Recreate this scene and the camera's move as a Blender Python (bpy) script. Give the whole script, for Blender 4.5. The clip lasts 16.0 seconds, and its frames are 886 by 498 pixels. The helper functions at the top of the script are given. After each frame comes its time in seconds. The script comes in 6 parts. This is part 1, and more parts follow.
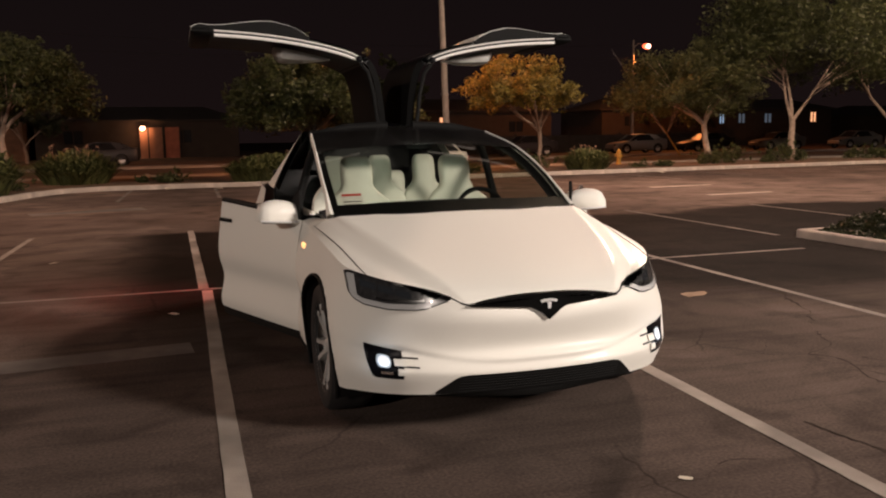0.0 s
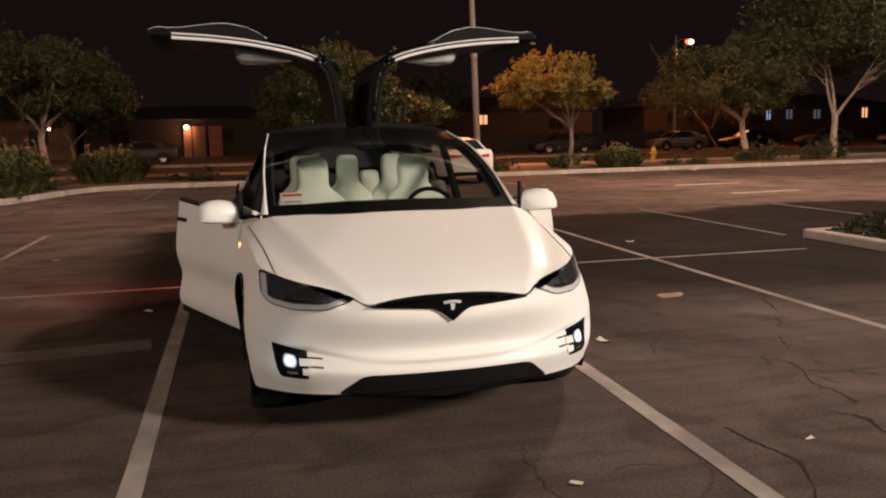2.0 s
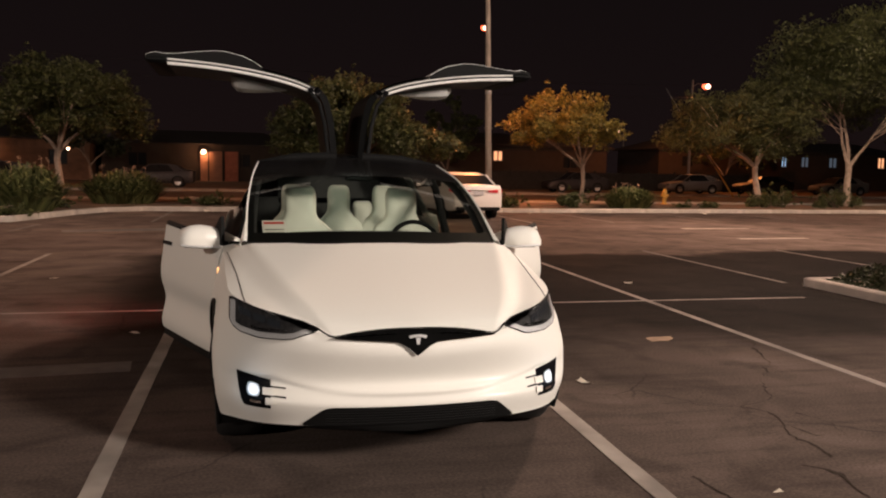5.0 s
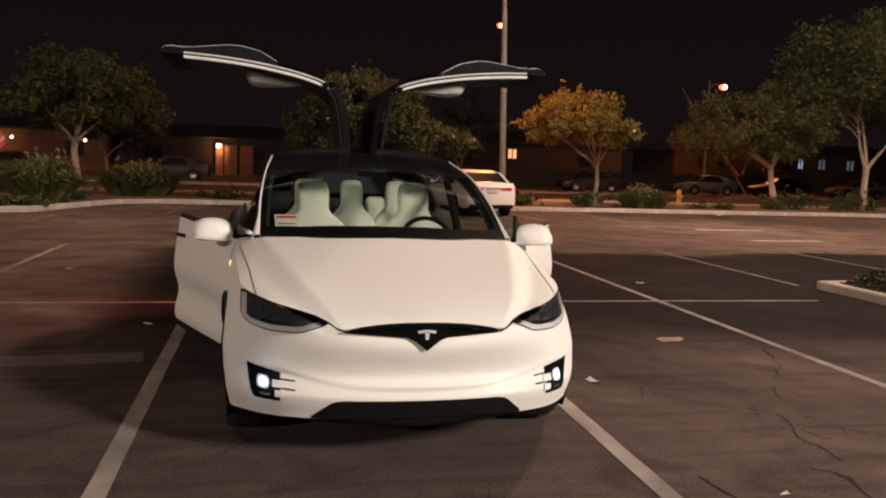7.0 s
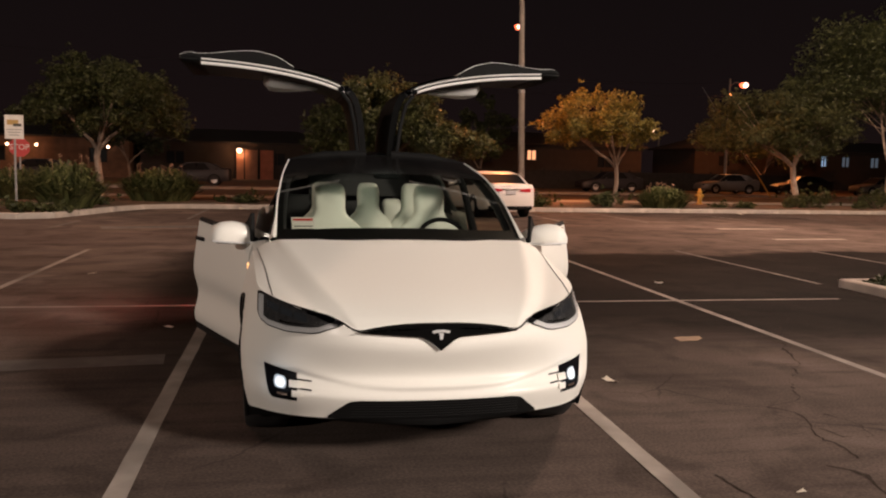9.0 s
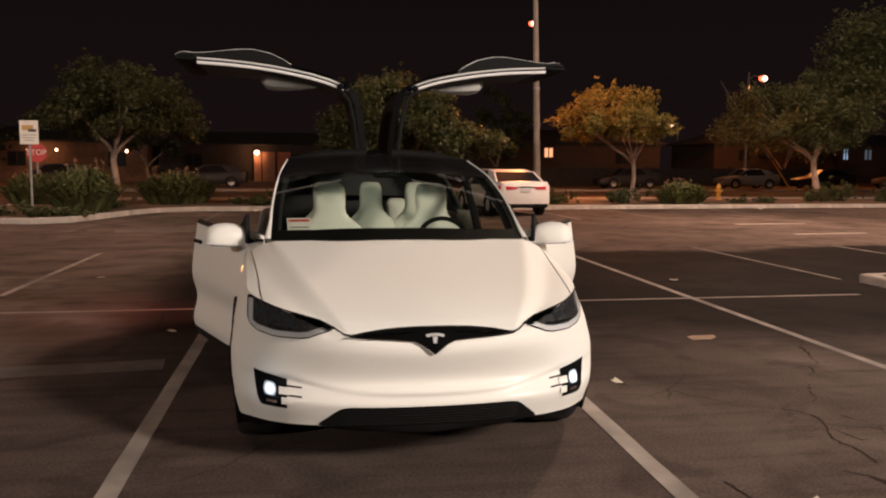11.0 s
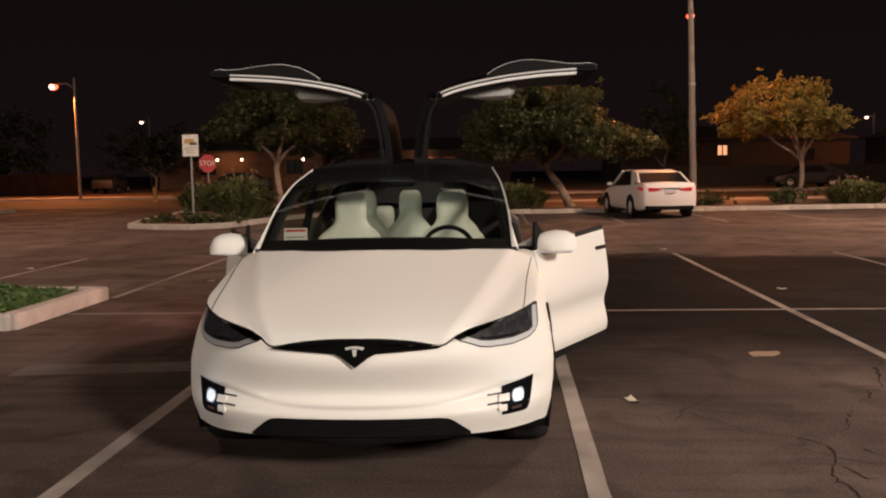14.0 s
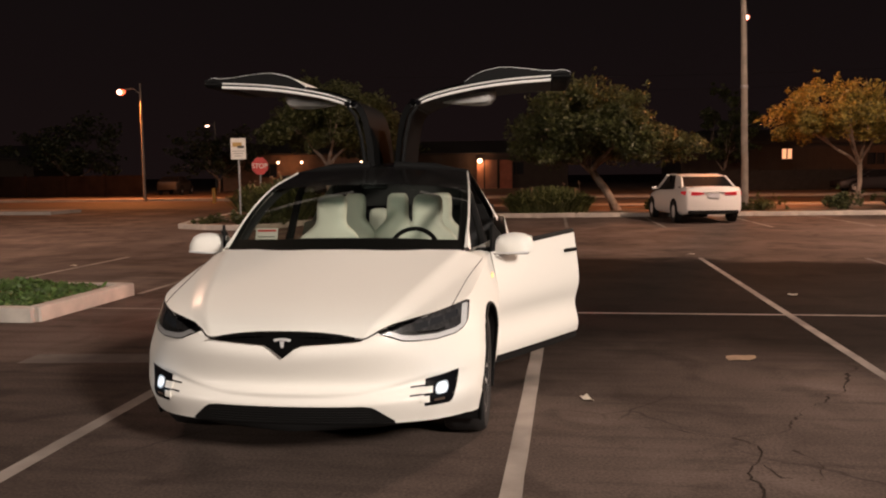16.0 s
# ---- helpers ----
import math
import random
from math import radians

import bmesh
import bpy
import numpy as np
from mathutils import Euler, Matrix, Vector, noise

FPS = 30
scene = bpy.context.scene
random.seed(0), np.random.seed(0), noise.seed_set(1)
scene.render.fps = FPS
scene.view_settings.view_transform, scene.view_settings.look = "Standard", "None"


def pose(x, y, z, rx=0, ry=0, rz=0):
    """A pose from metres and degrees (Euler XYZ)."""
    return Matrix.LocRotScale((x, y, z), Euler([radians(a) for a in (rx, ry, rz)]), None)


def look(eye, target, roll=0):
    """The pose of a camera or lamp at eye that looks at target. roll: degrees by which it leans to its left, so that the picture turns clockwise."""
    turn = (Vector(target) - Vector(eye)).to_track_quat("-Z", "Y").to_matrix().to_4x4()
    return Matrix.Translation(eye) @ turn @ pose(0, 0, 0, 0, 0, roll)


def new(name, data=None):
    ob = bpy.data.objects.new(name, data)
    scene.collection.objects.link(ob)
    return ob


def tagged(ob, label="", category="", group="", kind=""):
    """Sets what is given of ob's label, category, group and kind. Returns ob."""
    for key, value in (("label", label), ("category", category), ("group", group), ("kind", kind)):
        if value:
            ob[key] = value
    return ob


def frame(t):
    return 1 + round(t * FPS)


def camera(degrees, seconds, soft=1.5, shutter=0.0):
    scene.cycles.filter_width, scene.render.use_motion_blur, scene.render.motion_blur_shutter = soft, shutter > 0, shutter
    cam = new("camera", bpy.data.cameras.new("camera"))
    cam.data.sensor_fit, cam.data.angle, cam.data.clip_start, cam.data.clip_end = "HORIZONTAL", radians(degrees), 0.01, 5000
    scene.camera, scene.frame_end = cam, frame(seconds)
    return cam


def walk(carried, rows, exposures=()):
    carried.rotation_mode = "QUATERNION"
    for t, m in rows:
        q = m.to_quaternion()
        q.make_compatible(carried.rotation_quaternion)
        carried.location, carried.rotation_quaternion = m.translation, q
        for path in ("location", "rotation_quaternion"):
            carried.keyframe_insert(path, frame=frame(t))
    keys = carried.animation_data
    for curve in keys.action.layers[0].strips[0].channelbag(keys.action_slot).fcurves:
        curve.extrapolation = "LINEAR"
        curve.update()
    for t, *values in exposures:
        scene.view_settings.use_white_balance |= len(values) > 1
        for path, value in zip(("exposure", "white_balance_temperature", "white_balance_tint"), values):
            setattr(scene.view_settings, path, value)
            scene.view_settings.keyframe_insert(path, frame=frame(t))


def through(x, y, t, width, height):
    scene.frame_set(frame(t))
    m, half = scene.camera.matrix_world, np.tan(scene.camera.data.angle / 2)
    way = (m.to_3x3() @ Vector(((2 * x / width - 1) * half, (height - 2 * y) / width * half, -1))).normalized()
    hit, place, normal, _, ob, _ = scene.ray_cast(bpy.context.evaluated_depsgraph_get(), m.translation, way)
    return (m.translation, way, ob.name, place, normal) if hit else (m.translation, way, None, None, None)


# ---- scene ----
cam = camera(57.1, 16.0, soft=2.05)
PATH = [
    (0, (-1.656, -3.488, 1.495), (-1.045, -1.603, 1.225), -0.9),
    (0.5, (-1.428, -3.515, 1.486), (-0.764, -1.65, 1.205), 0.7),
    (1, (-1.268, -3.539, 1.499), (-0.623, -1.665, 1.234), 0.3),
    (1.5, (-1.121, -3.613, 1.499), (-0.55, -1.715, 1.234), -0.2),
    (2, (-1.006, -3.684, 1.501), (-0.503, -1.768, 1.227), -1.1),
    (2.5, (-0.952, -3.714, 1.511), (-0.458, -1.793, 1.254), -1.6),
    (3, (-0.873, -3.658, 1.512), (-0.333, -1.744, 1.301), -0.9),
    (3.5, (-0.823, -3.666, 1.515), (-0.268, -1.754, 1.325), -0.4),
    (4, (-0.81, -3.701, 1.51), (-0.287, -1.779, 1.323), 0.0),
    (6.5, (-0.794, -3.731, 1.501), (-0.346, -1.792, 1.3), 1.9),
    (7, (-0.793, -3.74, 1.501), (-0.348, -1.8, 1.301), 2.0),
    (7.5, (-0.785, -3.748, 1.502), (-0.331, -1.81, 1.306), 1.9),
    (8, (-0.78, -3.756, 1.503), (-0.328, -1.817, 1.313), 1.5),
    (8.5, (-0.763, -3.761, 1.499), (-0.336, -1.817, 1.306), 1.2),
    (9, (-0.767, -3.782, 1.497), (-0.371, -1.831, 1.301), 1.3),
    (11.5, (-0.473, -3.63, 1.487), (-0.162, -1.664, 1.287), -0.4),
    (12, (-0.238, -3.623, 1.497), (-0.102, -1.638, 1.298), -0.3),
    (12.5, (0.013, -3.633, 1.521), (0.027, -1.644, 1.313), 0.5),
    (13, (0.194, -3.563, 1.519), (0.223, -1.57, 1.356), 0.7),
    (13.5, (0.36, -3.552, 1.527), (0.371, -1.557, 1.383), -0.4),
    (14, (0.558, -3.656, 1.524), (0.478, -1.667, 1.332), -0.8),
    (14.5, (0.73, -3.728, 1.516), (0.64, -1.743, 1.29), -0.5),
    (15, (0.903, -3.692, 1.511), (0.852, -1.702, 1.312), 0.8),
    (15.5, (1.058, -3.75, 1.53), (0.956, -1.76, 1.358), 0.3),
    (16, (1.253, -3.835, 1.523), (1.019, -1.857, 1.34), -0.6),
]
walk(cam, [(t, look(eye, target, roll)) for t, eye, target, roll in PATH], [(0, .08), (4, .05), (9, .05), (12, .02), (14, -.08), (15, -.02), (16, .02)])

# ---- light ----
world = bpy.data.worlds.new("night")
scene.world = world
world.use_nodes = True
# town glow low over the roofs, darker and more neutral overhead
wn, wl = world.node_tree.nodes, world.node_tree.links
w_dir, w_up, w_ramp = wn.new("ShaderNodeTexCoord"), wn.new("ShaderNodeSeparateXYZ"), wn.new("ShaderNodeValToRGB")
wl.new(w_dir.outputs["Generated"], w_up.inputs[0])
wl.new(w_up.outputs["Z"], w_ramp.inputs[0])
w_ramp.color_ramp.elements[0].position, w_ramp.color_ramp.elements[0].color = 0.0, (0.0082, 0.0046, 0.0046, 1)
w_ramp.color_ramp.elements[1].position, w_ramp.color_ramp.elements[1].color = 0.32, (0.0046, 0.0034, 0.0036, 1)
wl.new(w_ramp.outputs[0], wn["Background"].inputs[0])
wn["Background"].inputs[1].default_value = 1.0


def lamp(name, kind, place, target, power, colour, size=0.3, spread=None):
    data = bpy.data.lights.new(name, kind)
    data.energy, data.color = power, colour
    if kind == "AREA":
        data.size = size
        if spread:
            data.spread = radians(spread)
    else:
        data.shadow_soft_size = size
    ob = new(name, data)
    ob.matrix_world = look(place, target)
    return ob


WARM, SODIUM = (1.0, 0.855, 0.755), (1.0, 0.29, 0.075)
# floodlights on the shop front behind the camera, and a tall car-park lamp
lamp("shop_floodlight_a", "POINT", (-34.0, -30.0, 14.0), (0, 0, 0), 23500, WARM, 0.6)
flood = lamp("shop_floodlight_b", "SPOT", (10.2, -10.6, 6.6), (1.5, -1.0, 0), 12100, WARM, 1.0)
flood.data.spot_size, flood.data.spot_blend = radians(60), 0.6
lamp("far_car_park_lamp_a", "POINT", (13.0, 15.0, 10.0), (0, 0, 0), 8600, (1.0, 0.68, 0.52), 0.4)
# unseen fills added to brighten the right-hand trees and the left ground
lamp("right_tree_fill", "POINT", (34.0, 18.5, 9.5), (0, 0, 0), 6200, (1.0, 0.70, 0.52), 0.4)
lamp("left_lot_fill", "POINT", (-13.0, 15.0, 9.0), (0, 0, 0), 2300, (1.0, 0.60, 0.42), 0.4)


def street_light(name, place, power):
    """A hooded sodium lamp that shines downwards and sideways."""
    ob = lamp(name, "SPOT", place, (place[0], place[1] + .01, 0), power, SODIUM, 0.12)
    ob.data.spot_size, ob.data.spot_blend = radians(165), 0.25


for side in (-1, 1):
    tail_glow = lamp("tail_lamp_glow", "SPOT", (side * .90, 4.98, .86), (side * 2.9, 4.9, 0), 60 if side < 0 else 20, (1.0, 0.03, 0.04), 0.06)
    tail_glow.data.spot_size, tail_glow.data.spot_blend = radians(100), 1.0
lamp("fog_lamp_glow_a", "POINT", (-0.82, 0.19, 0.434), (0, 0, 0), 0.10, (0.62, 0.80, 1.0), 0.03)
lamp("fog_lamp_glow_b", "POINT", (0.82, 0.19, 0.434), (0, 0, 0), 0.10, (0.62, 0.80, 1.0), 0.03)
street_light("street_light_a", (10.2, 33.2, 7.75), 4300)
street_light("street_light_b", (40.5, 64.2, 9.2), 3200)
street_light("street_light_c", (-24.6, 44.8, 6.45), 4600)
lamp("porch_light_b", "POINT", (-21.8, 69.6, 2.5), (0, 0, 0), 48, (1.0, 0.42, 0.16), 0.15)
lamp("porch_light", "POINT", (-4.3, 73.0, 2.6), (0, 0, 0), 95, (1.0, 0.45, 0.2), 0.15)
lamp("cabin_light", "AREA", (0, 1.98, 1.40), (0, 2.9, 0.9), 1.3, (0.95, 1.0, 0.86), 0.22)
lamp("rear_cabin_light", "AREA", (0, 2.75, 1.52), (0, 3.4, 0.6), 1.15, (0.95, 1.0, 0.86), 0.25)


# ---- materials ----
def mat(name, colour, rough=0.6, metal=0.0, noise_scale=0.0, noise_amount=0.2, bump=0.0, bump_scale=0.0, coat=0.0,
        emit=None, power=0.0, second=None, second_scale=0.0, random_amount=0.0, coord="Object", detail=6, ior=1.5):
    m = bpy.data.materials.new(name)
    m.use_nodes = True
    t = m.node_tree
    n, l = t.nodes, t.links
    b = n["Principled BSDF"]
    b.inputs["Base Color"].default_value = (*colour, 1)
    b.inputs["Roughness"].default_value, b.inputs["Metallic"].default_value = rough, metal
    b.inputs["Coat Weight"].default_value = coat
    b.inputs["Coat Roughness"].default_value = 0.22
    b.inputs["IOR"].default_value = ior
    if emit:
        b.inputs["Emission Color"].default_value = (*emit, 1)
        b.inputs["Emission Strength"].default_value = power
    tc = n.new("ShaderNodeTexCoord")
    out = None
    if noise_scale:
        tex = n.new("ShaderNodeTexNoise")
        tex.inputs["Scale"].default_value, tex.inputs["Detail"].default_value = noise_scale, detail
        l.new(tc.outputs[coord], tex.inputs["Vector"])
        ramp = n.new("ShaderNodeMapRange")
        ramp.inputs[1].default_value, ramp.inputs[2].default_value = 0.3, 0.7
        ramp.inputs[3].default_value, ramp.inputs[4].default_value = 1 - noise_amount, 1 + noise_amount
        l.new(tex.outputs[0], ramp.inputs[0])
        mul = n.new("ShaderNodeVectorMath")
        mul.operation = "SCALE"
        mul.inputs[0].default_value = colour
        l.new(ramp.outputs[0], mul.inputs["Scale"])
        out = mul.outputs[0]
    if second:
        tex2 = n.new("ShaderNodeTexNoise")
        tex2.inputs["Scale"].default_value, tex2.inputs["Detail"].default_value = second_scale, 5
        l.new(tc.outputs[coord], tex2.inputs["Vector"])
        r2 = n.new("ShaderNodeMapRange")
        r2.inputs[1].default_value, r2.inputs[2].default_value = 0.42, 0.66
        l.new(tex2.outputs[0], r2.inputs[0])
        mix = n.new("ShaderNodeMix")
        mix.data_type = "RGBA"
        l.new(r2.outputs[0], mix.inputs[0])
        if out:
            l.new(out, mix.inputs[6])
        else:
            mix.inputs[6].default_value = (*colour, 1)
        mix.inputs[7].default_value = (*second, 1)
        out = mix.outputs[2]
    if random_amount:
        info = n.new("ShaderNodeNewGeometry")
        r3 = n.new("ShaderNodeMapRange")
        r3.inputs[3].default_value, r3.inputs[4].default_value = 1 - random_amount, 1 + random_amount
        l.new(info.outputs["Random Per Island"], r3.inputs[0])
        sc = n.new("ShaderNodeVectorMath")
        sc.operation = "SCALE"
        if out:
            l.new(out, sc.inputs[0])
        else:
            sc.inputs[0].default_value = colour
        l.new(r3.outputs[0], sc.inputs["Scale"])
        out = sc.outputs[0]
    if out:
        l.new(out, b.inputs["Base Color"])
    if bump:
        bt = n.new("ShaderNodeTexNoise")
        bt.inputs["Scale"].default_value, bt.inputs["Detail"].default_value = bump_scale, 4
        l.new(tc.outputs[coord], bt.inputs["Vector"])
        bn = n.new("ShaderNodeBump")
        bn.inputs["Strength"].default_value, bn.inputs["Distance"].default_value = bump, 0.02
        l.new(bt.outputs[0], bn.inputs["Height"])
        l.new(bn.outputs[0], b.inputs["Normal"])
    return m


def leaf_mat(name, colour, vary=0.5, through=0.35):
    """Leaves that let part of the light through."""
    m = mat(name, colour, 0.55, random_amount=vary)
    n, l = m.node_tree.nodes, m.node_tree.links
    b = n["Principled BSDF"]
    thin, mix = n.new("ShaderNodeBsdfTranslucent"), n.new("ShaderNodeMixShader")
    l.new(b.inputs["Base Color"].links[0].from_socket, thin.inputs["Color"])
    mix.inputs[0].default_value = through
    l.new(b.outputs[0], mix.inputs[1])
    l.new(thin.outputs[0], mix.inputs[2])
    l.new(mix.outputs[0], n["Material Output"].inputs[0])
    return m


def glass_mat(name, tint, rough=0.02):
    m = bpy.data.materials.new(name)
    m.use_nodes = True
    n, l = m.node_tree.nodes, m.node_tree.links
    n.remove(n["Principled BSDF"])
    clear, gloss, fres, mix = (n.new("ShaderNodeBsdfTransparent"), n.new("ShaderNodeBsdfGlossy"),
                               n.new("ShaderNodeFresnel"), n.new("ShaderNodeMixShader"))
    clear.inputs[0].default_value = (*tint, 1)
    gloss.inputs["Roughness"].default_value = rough
    fres.inputs[0].default_value = 1.5
    l.new(fres.outputs[0], mix.inputs[0])
    l.new(clear.outputs[0], mix.inputs[1])
    l.new(gloss.outputs[0], mix.inputs[2])
    l.new(mix.outputs[0], n["Material Output"].inputs[0])
    return m


def asphalt_mat():
    m = mat("asphalt", (0.102, 0.077, 0.065), 0.86, noise_scale=0.7, noise_amount=0.42, bump=0.14, bump_scale=110, coord="Object",
            second=(0.066, 0.049, 0.042), second_scale=0.2, ior=1.11)
    t = m.node_tree
    n, l = t.nodes, t.links
    b = n["Principled BSDF"]
    old = b.inputs["Base Color"].links[0].from_socket
    tc = n.new("ShaderNodeTexCoord")
    grit = n.new("ShaderNodeTexNoise")
    grit.inputs["Scale"].default_value, grit.inputs["Detail"].default_value = 60, 3
    l.new(tc.outputs["Object"], grit.inputs["Vector"])
    r = n.new("ShaderNodeMapRange")
    r.inputs[1].default_value, r.inputs[2].default_value, r.inputs[3].default_value, r.inputs[4].default_value = 0.3, 0.7, 0.76, 1.28
    l.new(grit.outputs[0], r.inputs[0])
    s1 = n.new("ShaderNodeVectorMath")
    s1.operation = "SCALE"
    l.new(old, s1.inputs[0])
    l.new(r.outputs[0], s1.inputs["Scale"])
    # tyre scuffs, drawn out along the aisle
    mp = n.new("ShaderNodeMapping")
    mp.inputs["Scale"].default_value = (0.35, 4.2, 1)
    l.new(tc.outputs["Object"], mp.inputs["Vector"])
    sk = n.new("ShaderNodeTexNoise")
    sk.inputs["Scale"].default_value, sk.inputs["Detail"].default_value = 1.6, 4
    l.new(mp.outputs[0], sk.inputs["Vector"])
    r2 = n.new("ShaderNodeMapRange")
    r2.inputs[1].default_value, r2.inputs[2].default_value, r2.inputs[3].default_value, r2.inputs[4].default_value = 0.48, 0.70, 1.0, 0.74
    l.new(sk.outputs[0], r2.inputs[0])
    s2 = n.new("ShaderNodeVectorMath")
    s2.operation = "SCALE"
    l.new(s1.outputs[0], s2.inputs[0])
    l.new(r2.outputs[0], s2.inputs["Scale"])
    # fine network of cracks, present in places
    vn = n.new("ShaderNodeTexNoise")
    vn.inputs["Scale"].default_value, vn.inputs["Detail"].default_value = 1.1, 4
    l.new(tc.outputs["Object"], vn.inputs["Vector"])
    bend = n.new("ShaderNodeMix")
    bend.data_type = "VECTOR"
    bend.inputs[0].default_value = 0.32
    l.new(tc.outputs["Object"], bend.inputs[4])
    l.new(vn.outputs["Color"], bend.inputs[5])
    vo = n.new("ShaderNodeTexVoronoi")
    vo.feature = "DISTANCE_TO_EDGE"
    vo.inputs["Scale"].default_value = 0.62
    l.new(bend.outputs[1], vo.inputs["Vector"])
    lo = n.new("ShaderNodeMapRange")
    lo.inputs[1].default_value, lo.inputs[2].default_value, lo.inputs[3].default_value, lo.inputs[4].default_value = 0.0010, 0.0045, 0.55, 0.0
    l.new(vo.outputs["Distance"], lo.inputs[0])
    where = n.new("ShaderNodeTexNoise")
    where.inputs["Scale"].default_value, where.inputs["Detail"].default_value = 0.55, 3
    l.new(tc.outputs["Object"], where.inputs["Vector"])
    wr = n.new("ShaderNodeMapRange")
    wr.inputs[1].default_value, wr.inputs[2].default_value = 0.48, 0.62
    l.new(where.outputs[0], wr.inputs[0])
    both_m = n.new("ShaderNodeMath")
    both_m.operation = "MULTIPLY"
    l.new(lo.outputs[0], both_m.inputs[0])
    l.new(wr.outputs[0], both_m.inputs[1])
    cm = n.new("ShaderNodeMix")
    cm.data_type = "RGBA"
    l.new(both_m.outputs[0], cm.inputs[0])
    l.new(s2.outputs[0], cm.inputs[6])
    cm.inputs[7].default_value = (0.014, 0.011, 0.010, 1)
    # shade painted over bays behind the car; driving aisle worn pale, left side paler
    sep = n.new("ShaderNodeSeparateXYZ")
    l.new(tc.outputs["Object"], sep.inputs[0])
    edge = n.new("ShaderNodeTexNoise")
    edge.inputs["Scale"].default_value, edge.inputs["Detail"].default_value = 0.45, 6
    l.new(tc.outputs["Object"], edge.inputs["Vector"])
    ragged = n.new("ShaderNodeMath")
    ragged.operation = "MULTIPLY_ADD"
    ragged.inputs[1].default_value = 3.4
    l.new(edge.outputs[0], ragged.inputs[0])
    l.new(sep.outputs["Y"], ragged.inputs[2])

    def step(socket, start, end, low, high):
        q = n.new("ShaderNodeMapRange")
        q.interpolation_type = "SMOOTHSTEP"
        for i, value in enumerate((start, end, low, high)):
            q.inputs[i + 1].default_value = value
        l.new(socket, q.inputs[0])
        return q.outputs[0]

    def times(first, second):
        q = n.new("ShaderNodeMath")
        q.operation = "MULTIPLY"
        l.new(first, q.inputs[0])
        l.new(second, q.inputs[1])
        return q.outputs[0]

    bay_shade = times(times(step(ragged.outputs[0], 2.6, 6.2, 0.0, 1.0), step(ragged.outputs[0], 11.8, 12.8, 1.0, 0.0)), step(sep.outputs["X"], -2.9, -1.6, 0.0, 1.0))
    bays = times(step(bay_shade, 0.0, 1.0, 1.0, 0.15), step(ragged.outputs[0], 11.8, 12.8, 1.0, 1.15))
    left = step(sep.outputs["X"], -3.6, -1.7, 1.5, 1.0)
    # oil drips and smears in the bays
    drip = n.new("ShaderNodeTexNoise")
    drip.inputs["Scale"].default_value, drip.inputs["Detail"].default_value = 1.5, 9
    drip.inputs["Distortion"].default_value = 0.8
    l.new(tc.outputs["Object"], drip.inputs["Vector"])
    shade_and_wear = times(times(bays, left), step(drip.outputs[0], 0.46, 0.70, 1.05, 0.66))
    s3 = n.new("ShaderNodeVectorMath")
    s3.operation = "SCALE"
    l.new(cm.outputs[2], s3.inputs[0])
    l.new(shade_and_wear, s3.inputs["Scale"])
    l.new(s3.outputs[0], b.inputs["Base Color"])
    return m


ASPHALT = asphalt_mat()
LINE = mat("worn line paint", (0.36, 0.31, 0.27), 0.8, noise_scale=3.0, noise_amount=0.25, second=(0.17, 0.145, 0.125), second_scale=1.1, bump=0.3, bump_scale=120)
FAINT = mat("faded and shaded line paint", (0.17, 0.145, 0.125), 0.85, noise_scale=4.0, noise_amount=0.3, second=(0.075, 0.065, 0.06), second_scale=1.4)
# copy of the line paint dimmed for stretches that lie in shade
SHADELINE = mat("shaded line paint", (0.24, 0.205, 0.18), 0.82, noise_scale=3.0, noise_amount=0.3, second=(0.12, 0.10, 0.09), second_scale=1.2)
FADED = mat("nearly gone paint", (0.105, 0.087, 0.076), 0.86, noise_scale=5.0, noise_amount=0.35, second=(0.075, 0.06, 0.052), second_scale=1.8)
CRACK = mat("crack filler", (0.038, 0.029, 0.024), 0.9, noise_scale=6, noise_amount=0.4, ior=1.08)
KERB = mat("concrete kerb", (0.53, 0.48, 0.42), 0.85, noise_scale=2.2, noise_amount=0.25, bump=0.4, bump_scale=60, second=(0.25, 0.22, 0.2), second_scale=0.9)
WALK = mat("pavement concrete", (0.30, 0.27, 0.24), 0.9, noise_scale=1.2, noise_amount=0.2, bump=0.3, bump_scale=40)
ROAD = mat("road asphalt", (0.08, 0.062, 0.052), 0.85, noise_scale=0.5, noise_amount=0.2, bump=0.3, bump_scale=90)
SOIL = mat("planting soil", (0.17, 0.095, 0.055), 0.95, noise_scale=1.3, noise_amount=0.4, bump=0.8, bump_scale=14, second=(0.07, 0.055, 0.03), second_scale=0.8)
PAINT = mat("pearl white paint", (0.80, 0.782, 0.725), 0.70, coat=0.22, noise_scale=240, noise_amount=0.02)
BLACK = mat("gloss black trim", (0.004, 0.004, 0.005), 0.32, ior=1.15)
ROOFPANEL = mat("black roof panel", (0.006, 0.006, 0.006), 0.5, ior=1.08)
BARBLACK = mat("black grille bar", (0.004, 0.004, 0.004), 0.65, ior=1.08)
BADGE = mat("bright badge metal", (0.72, 0.72, 0.72), 0.45, 0.35)
PLASTIC = mat("matt black plastic", (0.006, 0.006, 0.006), 0.7, bump=0.15, bump_scale=300, ior=1.25)
RUBBER = mat("tyre rubber", (0.014, 0.013, 0.013), 0.75, noise_scale=20, noise_amount=0.2)
SEAM = mat("panel gap", (0.012, 0.011, 0.010), 0.8)
CHROME = mat("chrome", (0.75, 0.74, 0.72), 0.14, 1.0)
SILVER = mat("silver alloy", (0.58, 0.57, 0.55), 0.38, 0.35, noise_scale=30, noise_amount=0.08)
